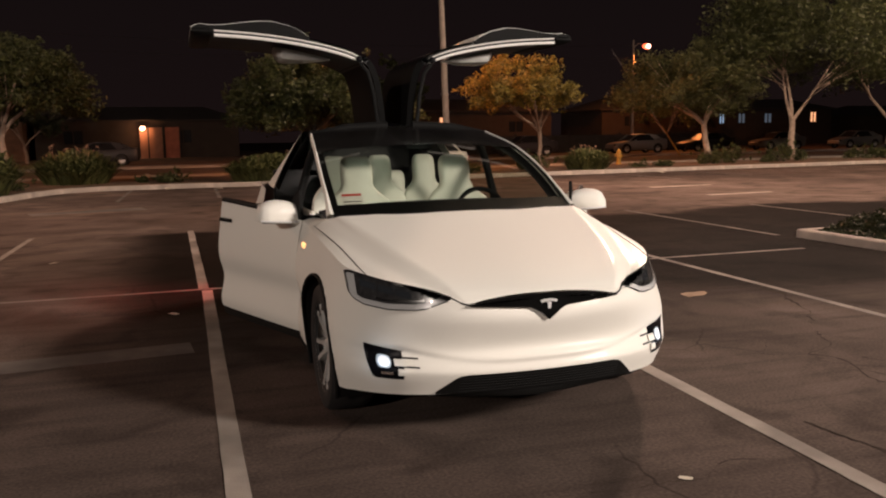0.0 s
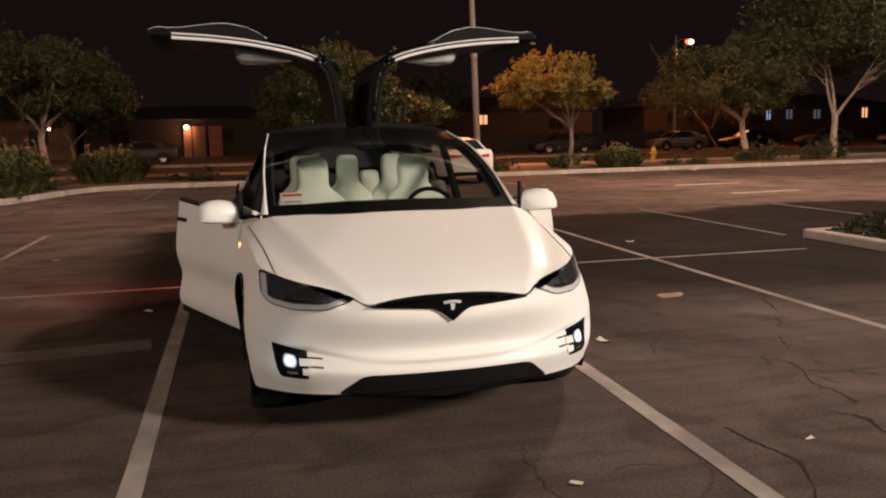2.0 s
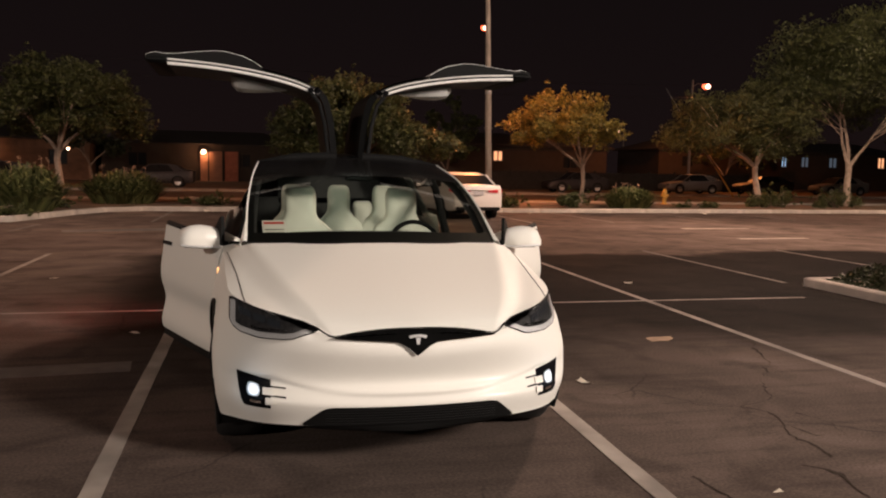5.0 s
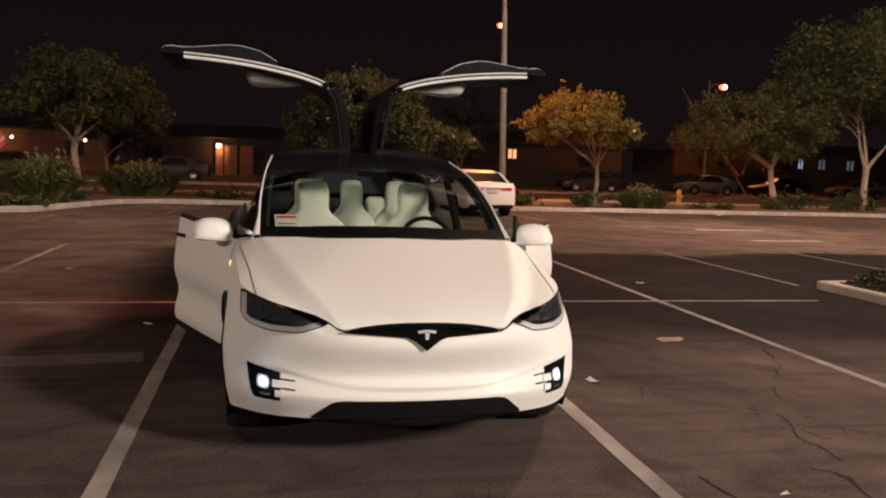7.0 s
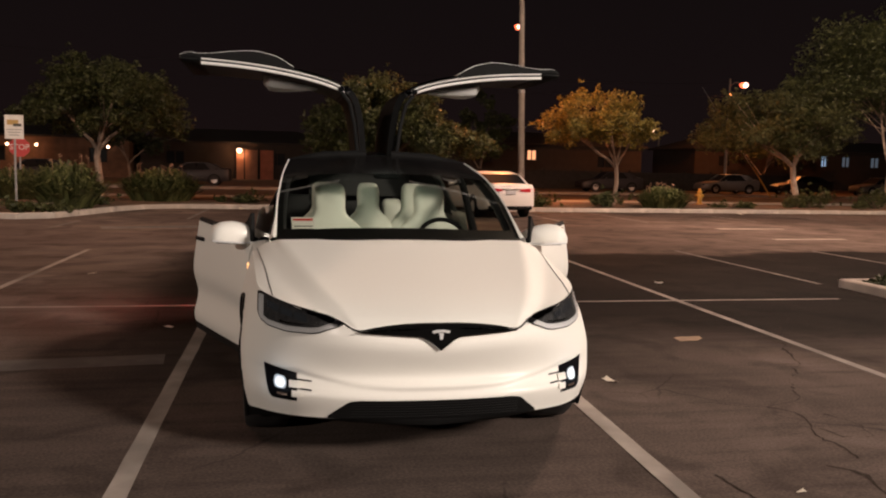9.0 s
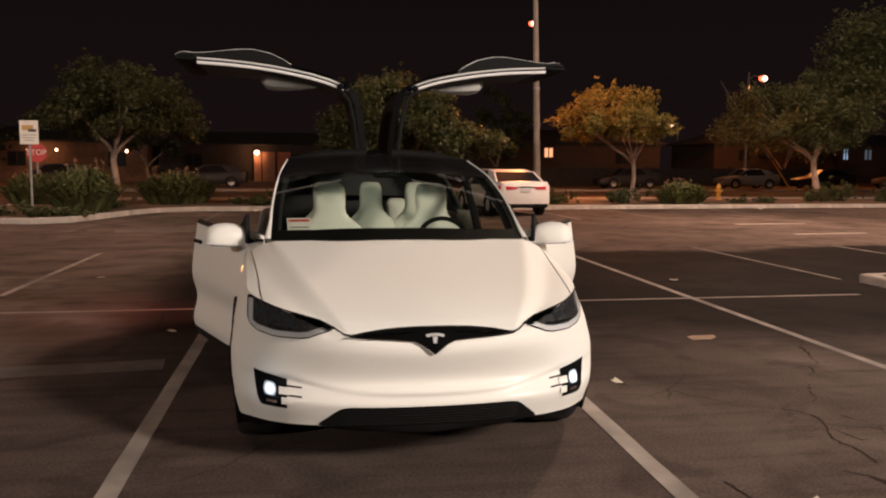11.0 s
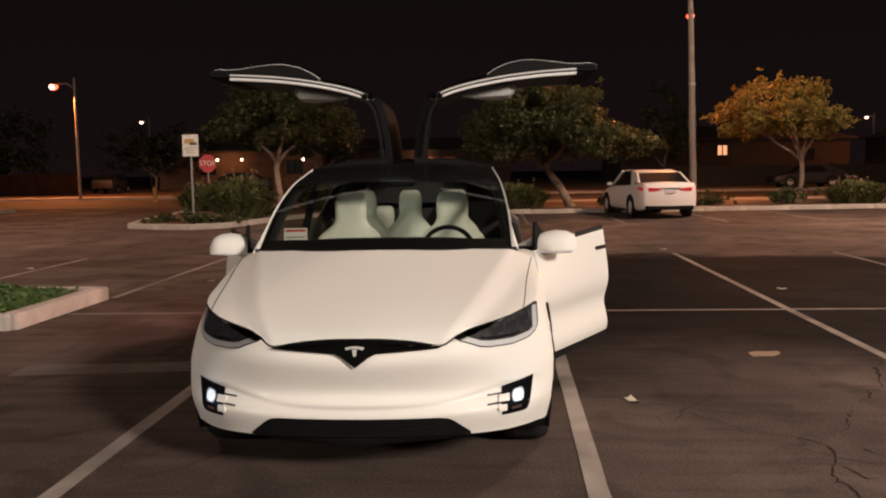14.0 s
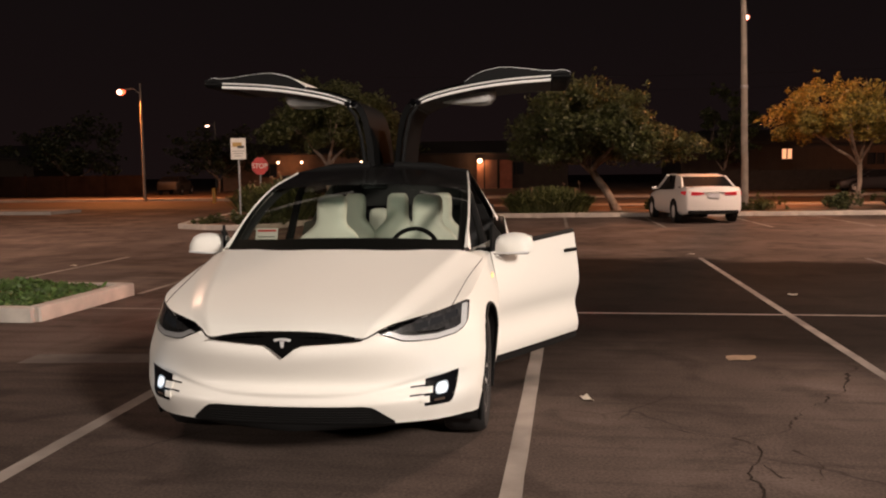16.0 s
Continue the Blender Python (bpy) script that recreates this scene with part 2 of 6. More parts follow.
SEATS = mat("white seat leather", (0.72, 0.72, 0.64), 0.5, noise_scale=14, noise_amount=0.05, bump=0.15, bump_scale=90)
DARKIN = mat("dark cabin lining", (0.018, 0.018, 0.019), 0.7, noise_scale=25, noise_amount=0.2)
GREYIN = mat("grey door panel", (0.26, 0.25, 0.23), 0.6, noise_scale=20, noise_amount=0.08)
STRIP = mat("pale door seal", (0.86, 0.84, 0.81), 0.35)
ARMREST = mat("pale grey armrest", (0.46, 0.45, 0.43), 0.6, noise_scale=20, noise_amount=0.06)
GUIDE = mat("pale light guide", (0.62, 0.62, 0.62), 0.3, coat=0.3)
LAMPIN = mat("smoked lamp inside", (0.048, 0.047, 0.048), 0.22, noise_scale=30, noise_amount=0.4)
WINDSCREEN = glass_mat("windscreen glass", (0.50, 0.535, 0.475))
ROOFGLASS = mat("dark tinted roof glass", (0.010, 0.0095, 0.0092), 0.14, noise_scale=3, noise_amount=0.3, ior=1.4)
LENSGLASS = glass_mat("headlight lens", (0.92, 0.92, 0.92))
LIT = mat("lit white lamp", (0.9, 0.9, 0.9), 0.3, emit=(0.86, 0.93, 1.0), power=0.5)
FOGLENS = mat("glowing fog lens", (0.5, 0.55, 0.6), 0.2, emit=(0.62, 0.82, 1.0), power=0.10)
AMBER = mat("amber side lamp", (0.7, 0.3, 0.08), 0.3, emit=(1.0, 0.50, 0.20), power=1.6)
HALF_LIT = mat("dim lamp", (0.07, 0.07, 0.075), 0.10, 0.6, emit=(0.80, 0.90, 1.0), power=0.006)
REDLENS = mat("red tail lens", (0.30, 0.008, 0.012), 0.4, emit=(1.0, 0.02, 0.04), power=0.22)
PLATE = mat("pale number plate", (0.60, 0.60, 0.62), 0.5)
BARK = mat("grey bark", (0.22, 0.165, 0.125), 0.9, noise_scale=6, noise_amount=0.35, bump=0.8, bump_scale=22)
PALEBARK = mat("pale bark", (0.36, 0.28, 0.22), 0.9, noise_scale=5, noise_amount=0.3, bump=0.7, bump_scale=18)
LEAF = leaf_mat("dark green leaves", (0.066, 0.078, 0.026), 0.55)
LEAF2 = leaf_mat("olive leaves", (0.072, 0.080, 0.026), 0.5)
YLEAF = leaf_mat("yellowing leaves", (0.185, 0.150, 0.030), 0.55, 0.35)
# leaf green at about half strength, darkened for planting that lies in shade
SHADELEAF = leaf_mat("leaves darkened for shade", (0.034, 0.040, 0.016), 0.5, 0.25)
COVER = leaf_mat("green ground cover", (0.085, 0.150, 0.040), 0.5, 0.3)
BLADE = leaf_mat("strap leaves", (0.14, 0.155, 0.058), 0.5, 0.3)
FLOWER = mat("dry flower heads", (0.42, 0.25, 0.16), 0.8, random_amount=0.4)
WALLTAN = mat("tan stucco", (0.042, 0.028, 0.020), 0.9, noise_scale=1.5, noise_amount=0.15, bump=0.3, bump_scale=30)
LAMPLIT = mat("lamplit stucco", (0.30, 0.145, 0.09), 0.9, noise_scale=2, noise_amount=0.15, bump=0.3, bump_scale=30)
TERRA = mat("terracotta stucco", (0.16, 0.085, 0.05), 0.9, noise_scale=2, noise_amount=0.2, bump=0.3, bump_scale=30)
WALLRED = mat("red-brown wall", (0.30, 0.10, 0.06), 0.9, noise_scale=2, noise_amount=0.2)
ROOFMAT = mat("dark shingles", (0.035, 0.028, 0.024), 0.9, noise_scale=6, noise_amount=0.3)
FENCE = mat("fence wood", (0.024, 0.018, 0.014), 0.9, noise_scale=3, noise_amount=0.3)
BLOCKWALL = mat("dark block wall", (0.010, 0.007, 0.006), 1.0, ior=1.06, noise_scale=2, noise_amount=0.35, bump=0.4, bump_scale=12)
WINLIT = mat("lit window", (0.6, 0.45, 0.3), 0.5, emit=(1.0, 0.44, 0.21), power=1.15)
WINCOOL = mat("cool lit window", (0.4, 0.5, 0.6), 0.5, emit=(0.42, 0.62, 0.9), power=0.55)
WINDIM = mat("dim curtained window", (0.3, 0.36, 0.42), 0.5, emit=(0.40, 0.55, 0.75), power=0.10)
WINDARK = mat("dark window", (0.02, 0.022, 0.025), 0.1)
POLE = mat("weathered concrete pole", (0.22, 0.19, 0.16), 0.85, noise_scale=3, noise_amount=0.2, bump=0.3, bump_scale=40)
STEEL = mat("galvanised steel", (0.30, 0.29, 0.28), 0.5, 0.6, noise_scale=12, noise_amount=0.2)
# orange lens is oversized to stand for the halo round the lamp
SODHALO = mat("sodium lamp lens and halo", (0.03, 0.012, 0.005), 0.4, emit=(1.0, 0.115, 0.045), power=4.0)
BULB = mat("glowing sodium bulb", (0.05, 0.03, 0.02), 0.4, emit=(1.0, 0.55, 0.40), power=6.0)
WARMLENS = mat("warm lamp globe", (0.1, 0.05, 0.03), 0.4, emit=(1.0, 0.58, 0.36), power=9.0)
SIGNWHITE = mat("white sign sheet", (0.70, 0.68, 0.62), 0.5, noise_scale=4, noise_amount=0.08)
SIGNRED = mat("red sign sheet", (0.50, 0.035, 0.03), 0.45, noise_scale=5, noise_amount=0.1)
SIGNDARK = mat("dark sign ink", (0.06, 0.06, 0.05), 0.6)
SIGNTAN = mat("ochre sign ink", (0.45, 0.30, 0.10), 0.6)
HYDRANT = mat("yellow hydrant paint", (0.36, 0.21, 0.035), 0.5, noise_scale=8, noise_amount=0.15)
PAPER = mat("pale litter", (0.62, 0.56, 0.46), 0.8, noise_scale=10, noise_amount=0.15)
CARD = mat("flattened cardboard", (0.33, 0.22, 0.14), 0.85, noise_scale=8, noise_amount=0.2)
CARDARK = mat("dark car paint", (0.020, 0.018, 0.020), 0.55, coat=0.05)
CARSILVER = mat("grey car paint", (0.16, 0.155, 0.15), 0.5, 0.1, coat=0.1)
CARWHITE = mat("white car paint", (0.78, 0.75, 0.72), 0.35, coat=0.6, noise_scale=100, noise_amount=0.02)
CARGLASS = mat("dark car glass", (0.012, 0.012, 0.013), 0.38, ior=1.2)


# ---- mesh helpers ----
class Shape:
    """Vertices and faces gathered for one mesh."""

    def __init__(self):
        self.v, self.f = [], []

    def add(self, verts, faces):
        k = len(self.v)
        self.v += [tuple(p) for p in verts]
        self.f += [tuple(i + k for i in f) for f in faces]
        return self

    def grid(self, rows, close=False):
        n = len(rows[0])
        faces = []
        for i in range(len(rows) - 1):
            for j in range(n if close else n - 1):
                k = (j + 1) % n
                faces.append((i * n + j, i * n + k, (i + 1) * n + k, (i + 1) * n + j))
        return self.add([p for r in rows for p in r], faces)

    def box(self, centre, size, bevel=0.0, turn=0.0):
        cx, cy, cz = centre
        hx, hy, hz = (s / 2 for s in size)
        b = min(bevel, hx * 0.9, hy * 0.9, hz * 0.9)
        c, s = math.cos(radians(turn)), math.sin(radians(turn))
        if b <= 0:
            vs = [(x, y, z) for z in (-hz, hz) for x, y in ((-hx, -hy), (hx, -hy), (hx, hy), (-hx, hy))]
            fs = [(3, 2, 1, 0), (4, 5, 6, 7), (0, 1, 5, 4), (1, 2, 6, 5), (2, 3, 7, 6), (3, 0, 4, 7)]
        else:
            ring = lambda ax, ay, z: [(-ax, -ay + b, z), (-ax + b, -ay, z), (ax - b, -ay, z), (ax, -ay + b, z), (ax, ay - b, z), (ax - b, ay, z), (-ax + b, ay, z), (-ax, ay - b, z)]
            rs = [ring(hx - b, hy - b, -hz), ring(hx, hy, -hz + b), ring(hx, hy, hz - b), ring(hx - b, hy - b, hz)]
            vs = [p for r in rs for p in r]
            fs = [(i * 8 + j, i * 8 + (j + 1) % 8, i * 8 + 8 + (j + 1) % 8, i * 8 + 8 + j) for i in range(3) for j in range(8)]
            fs += [tuple(range(7, -1, -1)), tuple(range(24, 32))]
        return self.add([(cx + x * c - y * s, cy + x * s + y * c, cz + z) for x, y, z in vs], fs)

    def tube(self, points, radii, sides=8, cap=True):
        pts = [Vector(p) for p in points]
        rows = []
        ref = Vector((0.31, 0.87, 0.39))
        for i, p in enumerate(pts):
            d = (pts[min(i + 1, len(pts) - 1)] - pts[max(i - 1, 0)]).normalized()
            a = d.cross(ref).normalized()
            b = d.cross(a)
            r = radii[i] if isinstance(radii, (list, tuple)) else radii
            rows.append([p + r * (math.cos(2 * math.pi * k / sides) * a + math.sin(2 * math.pi * k / sides) * b) for k in range(sides)])
        k = len(self.v)
        self.grid(rows, close=True)
        if cap:
            self.f.append(tuple(k + j for j in range(sides)))
            self.f.append(tuple(k + (len(rows) - 1) * sides + j for j in reversed(range(sides))))
        return self

    def lathe(self, profile, centre, axis="z", sides=24):
        """profile: (radius, height) pairs turned about an axis through centre."""
        rows = []
        for r, h in profile:
            row = []
            for k in range(sides):
                a = 2 * math.pi * k / sides
                u, w = r * math.cos(a), r * math.sin(a)
                p = {"z": (u, w, h), "x": (h, u, w), "y": (u, h, w)}[axis]
                row.append((centre[0] + p[0], centre[1] + p[1], centre[2] + p[2]))
            rows.append(row)
        return self.grid(rows, close=True)

    def prism(self, outline, depth, frame_m):
        """A flat outline (u, v) given a depth; frame_m places u, v and depth in space."""
        n = len(outline)
        vs = [frame_m @ Vector((u, v, d)) for d in (0, depth) for u, v in outline]
        fs = [tuple(range(n - 1, -1, -1)), tuple(range(n, 2 * n))] + [(i, (i + 1) % n, n + (i + 1) % n, n + i) for i in range(n)]
        return self.add(vs, fs)

    def moved(self, m):
        self.v = [tuple(m @ Vector(p)) for p in self.v]
        return self


def narrowed(p):
    """The car's nose is a little narrower than its middle."""
    ease = lambda q: max(0.0, min(1.0, q)) ** 2 * (3 - 2 * max(0.0, min(1.0, q)))
    corner = ease((abs(p[0]) - .55) / .2) * (1 - ease((p[2] - .52) / .14))
    return p[0] * (1 - .036 * ease((1.55 - p[1]) / .85) * (1 - .62 * corner)), p[1], p[2]


def part(name, shape, material, parent=None, label="", smooth=True, slim=False):
    me = bpy.data.meshes.new(name)
    me.from_pydata([narrowed(p) if slim else tuple(p) for p in shape.v], [], shape.f)
    me.validate()
    bm = bmesh.new()
    bm.from_mesh(me)
    bmesh.ops.recalc_face_normals(bm, faces=bm.faces)
    bm.to_mesh(me)
    bm.free()
    me.materials.append(material)
    if smooth:
        me.shade_smooth()
        me.set_sharp_from_angle(angle=radians(38))
    ob = new(name, me)
    if parent:
        ob.parent = parent
    if label:
        ob["label"] = label
    return ob


def thing(name, place, label, category, group="", kind="", turn=0):
    ob = new(name)
    ob.empty_display_size = 0.2
    ob.matrix_world = pose(*place, 0, 0, turn)
    return tagged(ob, label, category, group, kind)


def spline(points, t):
    """A smooth curve through points, t from 0 to len(points) - 1."""
    n = len(points)
    i = min(max(int(math.floor(t)), 0), n - 2)
    f = t - i
    p1, p2 = Vector(points[i]), Vector(points[i + 1])
    p0 = Vector(points[i - 1]) if i > 0 else 2 * p1 - p2
    p3 = Vector(points[i + 2]) if i + 2 < n else 2 * p2 - p1
    return 0.5 * ((2 * p1) + (p2 - p0) * f + (2 * p0 - 5 * p1 + 4 * p2 - p3) * f * f + (3 * p1 - p0 - 3 * p2 + p3) * f * f * f)


def lerp_curve(pairs, x):
    """Straight pieces through (x, value) pairs."""
    for (a, u), (b, w) in zip(pairs, pairs[1:]):
        if x <= b:
            return u + (w - u) * (x - a) / (b - a) if b > a else w
    return pairs[-1][1]


def mirror(shape):
    s = Shape()
    s.v = [(-x, y, z) for x, y, z in shape.v]
    s.f = [tuple(reversed(f)) for f in shape.f]
    return s


# ---- ground, lines and kerbs ----
def flat(name, outline, z, material, thickness=0.0, parent=None):
    s = Shape()
    n = len(outline)
    if thickness:
        s.prism(outline, thickness, Matrix.Translation((0, 0, z - thickness)))
    else:
        s.add([(x, y, z) for x, y in outline], [tuple(range(n))])
    return part(name, s, material, parent, smooth=False)


ground = Shape()
xs = [-450, -200, -90, -45, -25, -12, -6, -2, 2, 6, 12, 25, 45, 90, 200, 450]
ys = [-120, -60, -30, -15, -8, -4, 0, 4, 8, 14, 20, 30, 45, 70, 130, 260, 600]
ground.grid([[(x, y, 0) for x in xs] for y in ys])
tagged(part("ground", ground, ASPHALT), "dark worn asphalt of a night-time car park, shade painted over bays", "ground", kind="structure")


def stripe(x0, y0, x1, y1, width, material=LINE, z=0.004):
    d = Vector((x1 - x0, y1 - y0, 0)).normalized()
    w = Vector((-d.y, d.x, 0)) * width / 2
    s = Shape()
    n = max(2, int(math.hypot(x1 - x0, y1 - y0) / 0.25))
    rows = []
    for i in range(n + 1):
        p = Vector((x0, y0, z)).lerp(Vector((x1, y1, z)), i / n)
        e1, e2 = random.uniform(0.94, 1.04), random.uniform(0.94, 1.04)
        rows.append([p + w * e1, p - w * e2])
    s.grid(rows)
    ob = part("parking_line", s, material, smooth=False)
    return tagged(ob, "worn pale painted line on dark asphalt", "parking line", "parking lines", "structure")


BAYS = (-9.3, -6.62, -3.98, -1.46, 1.2, 4.02, 6.8, 9.8)
for bx in BAYS:
    lean = -0.022
    if bx in (-6.62, -3.98, 4.02, 6.8, 9.8, -9.3):
        near = {-6.62: 4.6, -3.98: 6.2, 4.02: -1.0, 6.8: 6.3, 9.8: 6.0, -9.3: 5.0}[bx]
        # right-hand lines get dimmer paint, which puts the shade there into the colour
        stripe(bx + 0.06 - 0.034 * (10.9 - near) * (1 if bx > 0 else 0.2), near, bx + 0.06, 10.9, 0.085, FAINT if bx > 5 else SHADELINE if bx > 0 else LINE)
    elif bx < 0:
        stripe(-1.50, -1.6, -1.43, 4.98, 0.105)
    else:
        stripe(1.065, -1.6, 1.31, 4.98, 0.105)
    if abs(bx) < 2:
        stripe(bx, 5.1, bx - 0.03, 10.9, 0.10)
stripe(-3.95, 5.06, 6.05, 5.04, 0.075, SHADELINE)
# an old painted-out mark beside the car
stripe(-3.05, 2.5, -1.62, 2.62, 0.34, FADED)
# bays along the far kerb
for bx, near in ((-5.75, 15.6), (-3.15, 18.9), (-0.6, 19.1), (2.03, 19.1), (4.7, 19.0), (7.55, 19.1), (10.3, 19.3), (14.6, 20.4), (18.0, 21), (21.5, 22), (25, 23)):
    far = 24.3 + 0.07 * max(bx, 0) if bx > -4 else 18.0
    stripe(bx, near, bx + 0.1, far - 0.1, 0.10, FAINT)
# worn arrows in the aisle
stripe(-4.7, 15.7, -2.4, 16.3, 0.75, FAINT)
stripe(11.2, 16.9, 13.4, 17.1, 0.28)
stripe(10.8, 13.6, 12.8, 13.75, 0.22)


def kerb(points, width=0.16, height=0.15, name="kerb", label="pale concrete kerb along the car park", slabs=True):
    """A run of kerb stones, each one a piece of its own."""
    top = thing(name, (0, 0, 0), label, "kerb", kind="structure")
    pts = [Vector((x, y, 0)) for x, y in points]
    for a, b in zip(pts, pts[1:]):
        d = b - a
        n = max(1, round(d.length / 1.5))
        turn = math.degrees(math.atan2(d.y, d.x))
        for i in range(n):
            c = a.lerp(b, (i + 0.5) / n)
            s = Shape().box((0, 0, height / 2 - 0.05), (d.length / n - 0.008 + (width * 0.35 if i == n - 1 else 0), width, height + 0.1), 0.018)
            ob = part("kerb_stone", s, KERB, top, smooth=False)
            ob.matrix_local = pose(c.x, c.y, random.uniform(-0.004, 0.004), 0, 0, turn)
    return top


def far_kerb_y(x):
    return 24.35 + 0.075 * max(x, 0)


FAR = [(-9.3, 19.2), (-8.2, 18.55), (-7.2, 18.35), (-6.5, 18.8), (-6.1, 20.2), (-5.6, 22.2), (-5.0, 23.6), (-4.0, 24.3), (-2, 24.4)] + [(x, far_kerb_y(x)) for x in range(1, 70, 6)]
kerb(FAR, name="far_kerb")
kerb([(-9.3, 19.2), (-9.9, 22), (-10.3, 26), (-10.6, 30.5)], name="drive_kerb")
strip = [(x, y + 0.06) for x, y in FAR] + [(70, 33.6), (-10.6, 30.5), (-10.2, 26), (-9.8, 22)]
tagged(flat("planting_bed", strip, 0.125, SOIL, 0.2), "dark soil planting bed behind the far kerb", "planting bed", kind="structure")


def far_line(y, x):
    return y + 0.045 * x


def band(name, y0, y1, z, material, x0, x1, label, category, thick=0.2):
    out = [(x0, far_line(y0, x0)), (x1, far_line(y0, x1)), (x1, far_line(y1, x1)), (x0, far_line(y1, x0))]
    return tagged(flat(name, out, z, material, thick), label, category, kind="structure")


band("pavement", 31.0, 33.2, 0.14, WALK, -10.8, 160, "concrete pavement along the street under orange light", "pavement")
band("road", 33.4, 46.0, 0.012, ROAD, -160, 160, "dark street asphalt under orange street light", "road", 0.01)
band("far_pavement", 46.2, 49.0, 0.14, WALK, -160, 160, "concrete pavement on the far side of the street", "pavement")
band("front_gardens", 49.0, 120.0, 0.12, SOIL, -160, 160, "dark front gardens behind the far pavement", "garden")
band("side_verge", 28.9, 31.2, 0.14, WALK, -90, -19.0, "orange-lit concrete verge beside the drive", "pavement")


def island(outline, name, label, height):
    kerb(outline + outline[:1], 0.17, height, name)
    cx = sum(x for x, _ in outline) / len(outline)
    cy = sum(y for _, y in outline) / len(outline)
    inner = [(cx + (x - cx) * 0.97, cy + (y - cy) * 0.985) for x, y in outline]
    tagged(flat("island_bed", inner, height - 0.03, SOIL, height - 0.01), label, "planting bed", kind="structure")


island([(6.82, 4.25), (6.86, 6.0), (16.0, 6.0), (16.0, 4.25)], "right_island_kerb", "soil bed of a kerbed car park island", 0.115)
island([(-4.1, 4.2), (-4.05, 6.1), (-13.0, 6.1), (-13.0, 4.2)], "left_island_kerb", "soil bed of a kerbed car park island", 0.16)


def crack(points, width=0.03, broken=0.2):
    """A ragged crack that narrows, widens and breaks off in places."""
    s = Shape()
    fine = []
    for (x0, y0), (x1, y1) in zip(points, points[1:]):
        n = max(2, int(math.hypot(x1 - x0, y1 - y0) / 0.035))
        fine += [(x0 + (x1 - x0) * i / n, y0 + (y1 - y0) * i / n) for i in range(n)]
    fine.append(points[-1])
    rows = []
    for i, (x, y) in enumerate(fine):
        j = noise.noise((x * 3.1, y * 3.1, 0.3)) * 0.10 + noise.noise((x * 14, y * 14, 2.3)) * 0.035
        k = noise.noise((x * 4.3, y * 4.3, 5.3)) * 0.07
        w = .58 * width * max(0.12, 0.5 + 1.1 * noise.noise((x * 5, y * 5, 7)) + random.uniform(-0.25, 0.25))
        gap = noise.noise((x * 3.7, y * 3.7, 11.0)) > 0.5 - broken
        if gap or i in (0, len(fine) - 1):
            if len(rows) > 1:
                s.grid(rows)
            rows = []
            continue
        rows.append([(x + j - w / 2, y + k - w * random.uniform(0, .5), 0.0025), (x + j + w / 2, y + k + w * random.uniform(0, .6), 0.0025)])
    if len(rows) > 1:
        s.grid(rows)
    if s.f:
        tagged(part("asphalt_crack", s, CRACK, smooth=False), "dark crack in the worn asphalt", "crack", "cracks", "structure")


crack([(4.27, 3.62), (3.80, 2.90), (3.30, 1.97), (2.84, 1.29), (2.68, 1.0), (2.37, 0.84), (2.40, 0.62), (2.33, 0.22), (2.30, -0.10)], 0.056, 0.0)
crack([(2.04, -0.14), (2.12, -0.25), (2.13, -0.51), (2.2, -0.9)], 0.045, 0.15)
crack([(1.41, -0.12), (1.42, -0.29), (1.44, -0.55), (1.39, -0.80), (1.28, -1.06)], 0.045, 0.1)
crack([(2.37, 0.84), (2.05, 0.98), (1.8, 1.05), (1.45, 1.0)], 0.020, 0.3)
crack([(2.05, 0.98), (2.25, 1.24), (2.6, 1.4)], 0.018, 0.3)
crack([(2.56, 0.69), (2.68, 0.49), (2.64, 0.28), (2.47, 0.26), (2.40, 0.5)], 0.030, 0.25)
crack([(2.68, 0.49), (2.95, 0.4), (3.2, 0.1)], 0.022, 0.25)
crack([(-0.1, -0.55), (0.35, -0.6), (0.75, -0.5), (1.05, -0.55)], 0.024, 0.2)
crack([(4.3, 3.6), (4.9, 4.3), (5.4, 4.9), (6.0, 6.2)], 0.026, 0.2)
crack([(-2.6, 1.4), (-1.9, 2.0), (-1.2, 2.1)], 0.018, 0.25)
crack([(3.3, 1.97), (3.9, 1.7), (4.6, 1.75), (5.3, 1.4)], 0.018, 0.3)
crack([(1.2, 3.2), (2.1, 3.4), (3.0, 3.25), (3.8, 2.9)], 0.016, 0.3)


# ---- the white electric car ----
# feature lines round half of the body, from the middle of the nose to the middle of the tail
SILL = [(0, .085, .268), (.42, .115, .268), (.68, .21, .264), (.86, .40, .25), (.945, .62, .235), (.95, 1.25, .24), (.955, 1.58, .24),
        (.95, 2.70, .24), (.93, 3.62, .25), (.93, 4.4, .27), (.78, 4.88, .29), (0, 4.98, .29)]
LIP = [(0, .018, .405), (.42, .055, .405), (.70, .165, .39), (.90, .38, .37), (.972, .62, .37), (.97, 1.25, .38), (.984, 1.58, .36),
       (.986, 2.70, .36), (.965, 3.62, .38), (.96, 4.45, .42), (.82, 4.93, .45), (0, 5.04, .45)]
WAIST = [(0, .060, .49), (.42, .100, .49), (.71, .21, .50), (.905, .40, .50), (.985, .64, .52), (.99, 1.25, .53), (.958, 1.58, .53),
         (.956, 2.70, .53), (.995, 3.62, .54), (.98, 4.5, .57), (.84, 4.93, .58), (0, 5.04, .60)]
CHEEK = [(0, .0, .635), (.42, .045, .64), (.70, .19, .65), (.905, .43, .66), (.99, .68, .68), (1.0, 1.25, .70), (.99, 1.58, .70),
         (.99, 2.70, .72), (1.0, 3.62, .74), (.98, 4.5, .77), (.84, 4.90, .77), (0, 5.0, .78)]
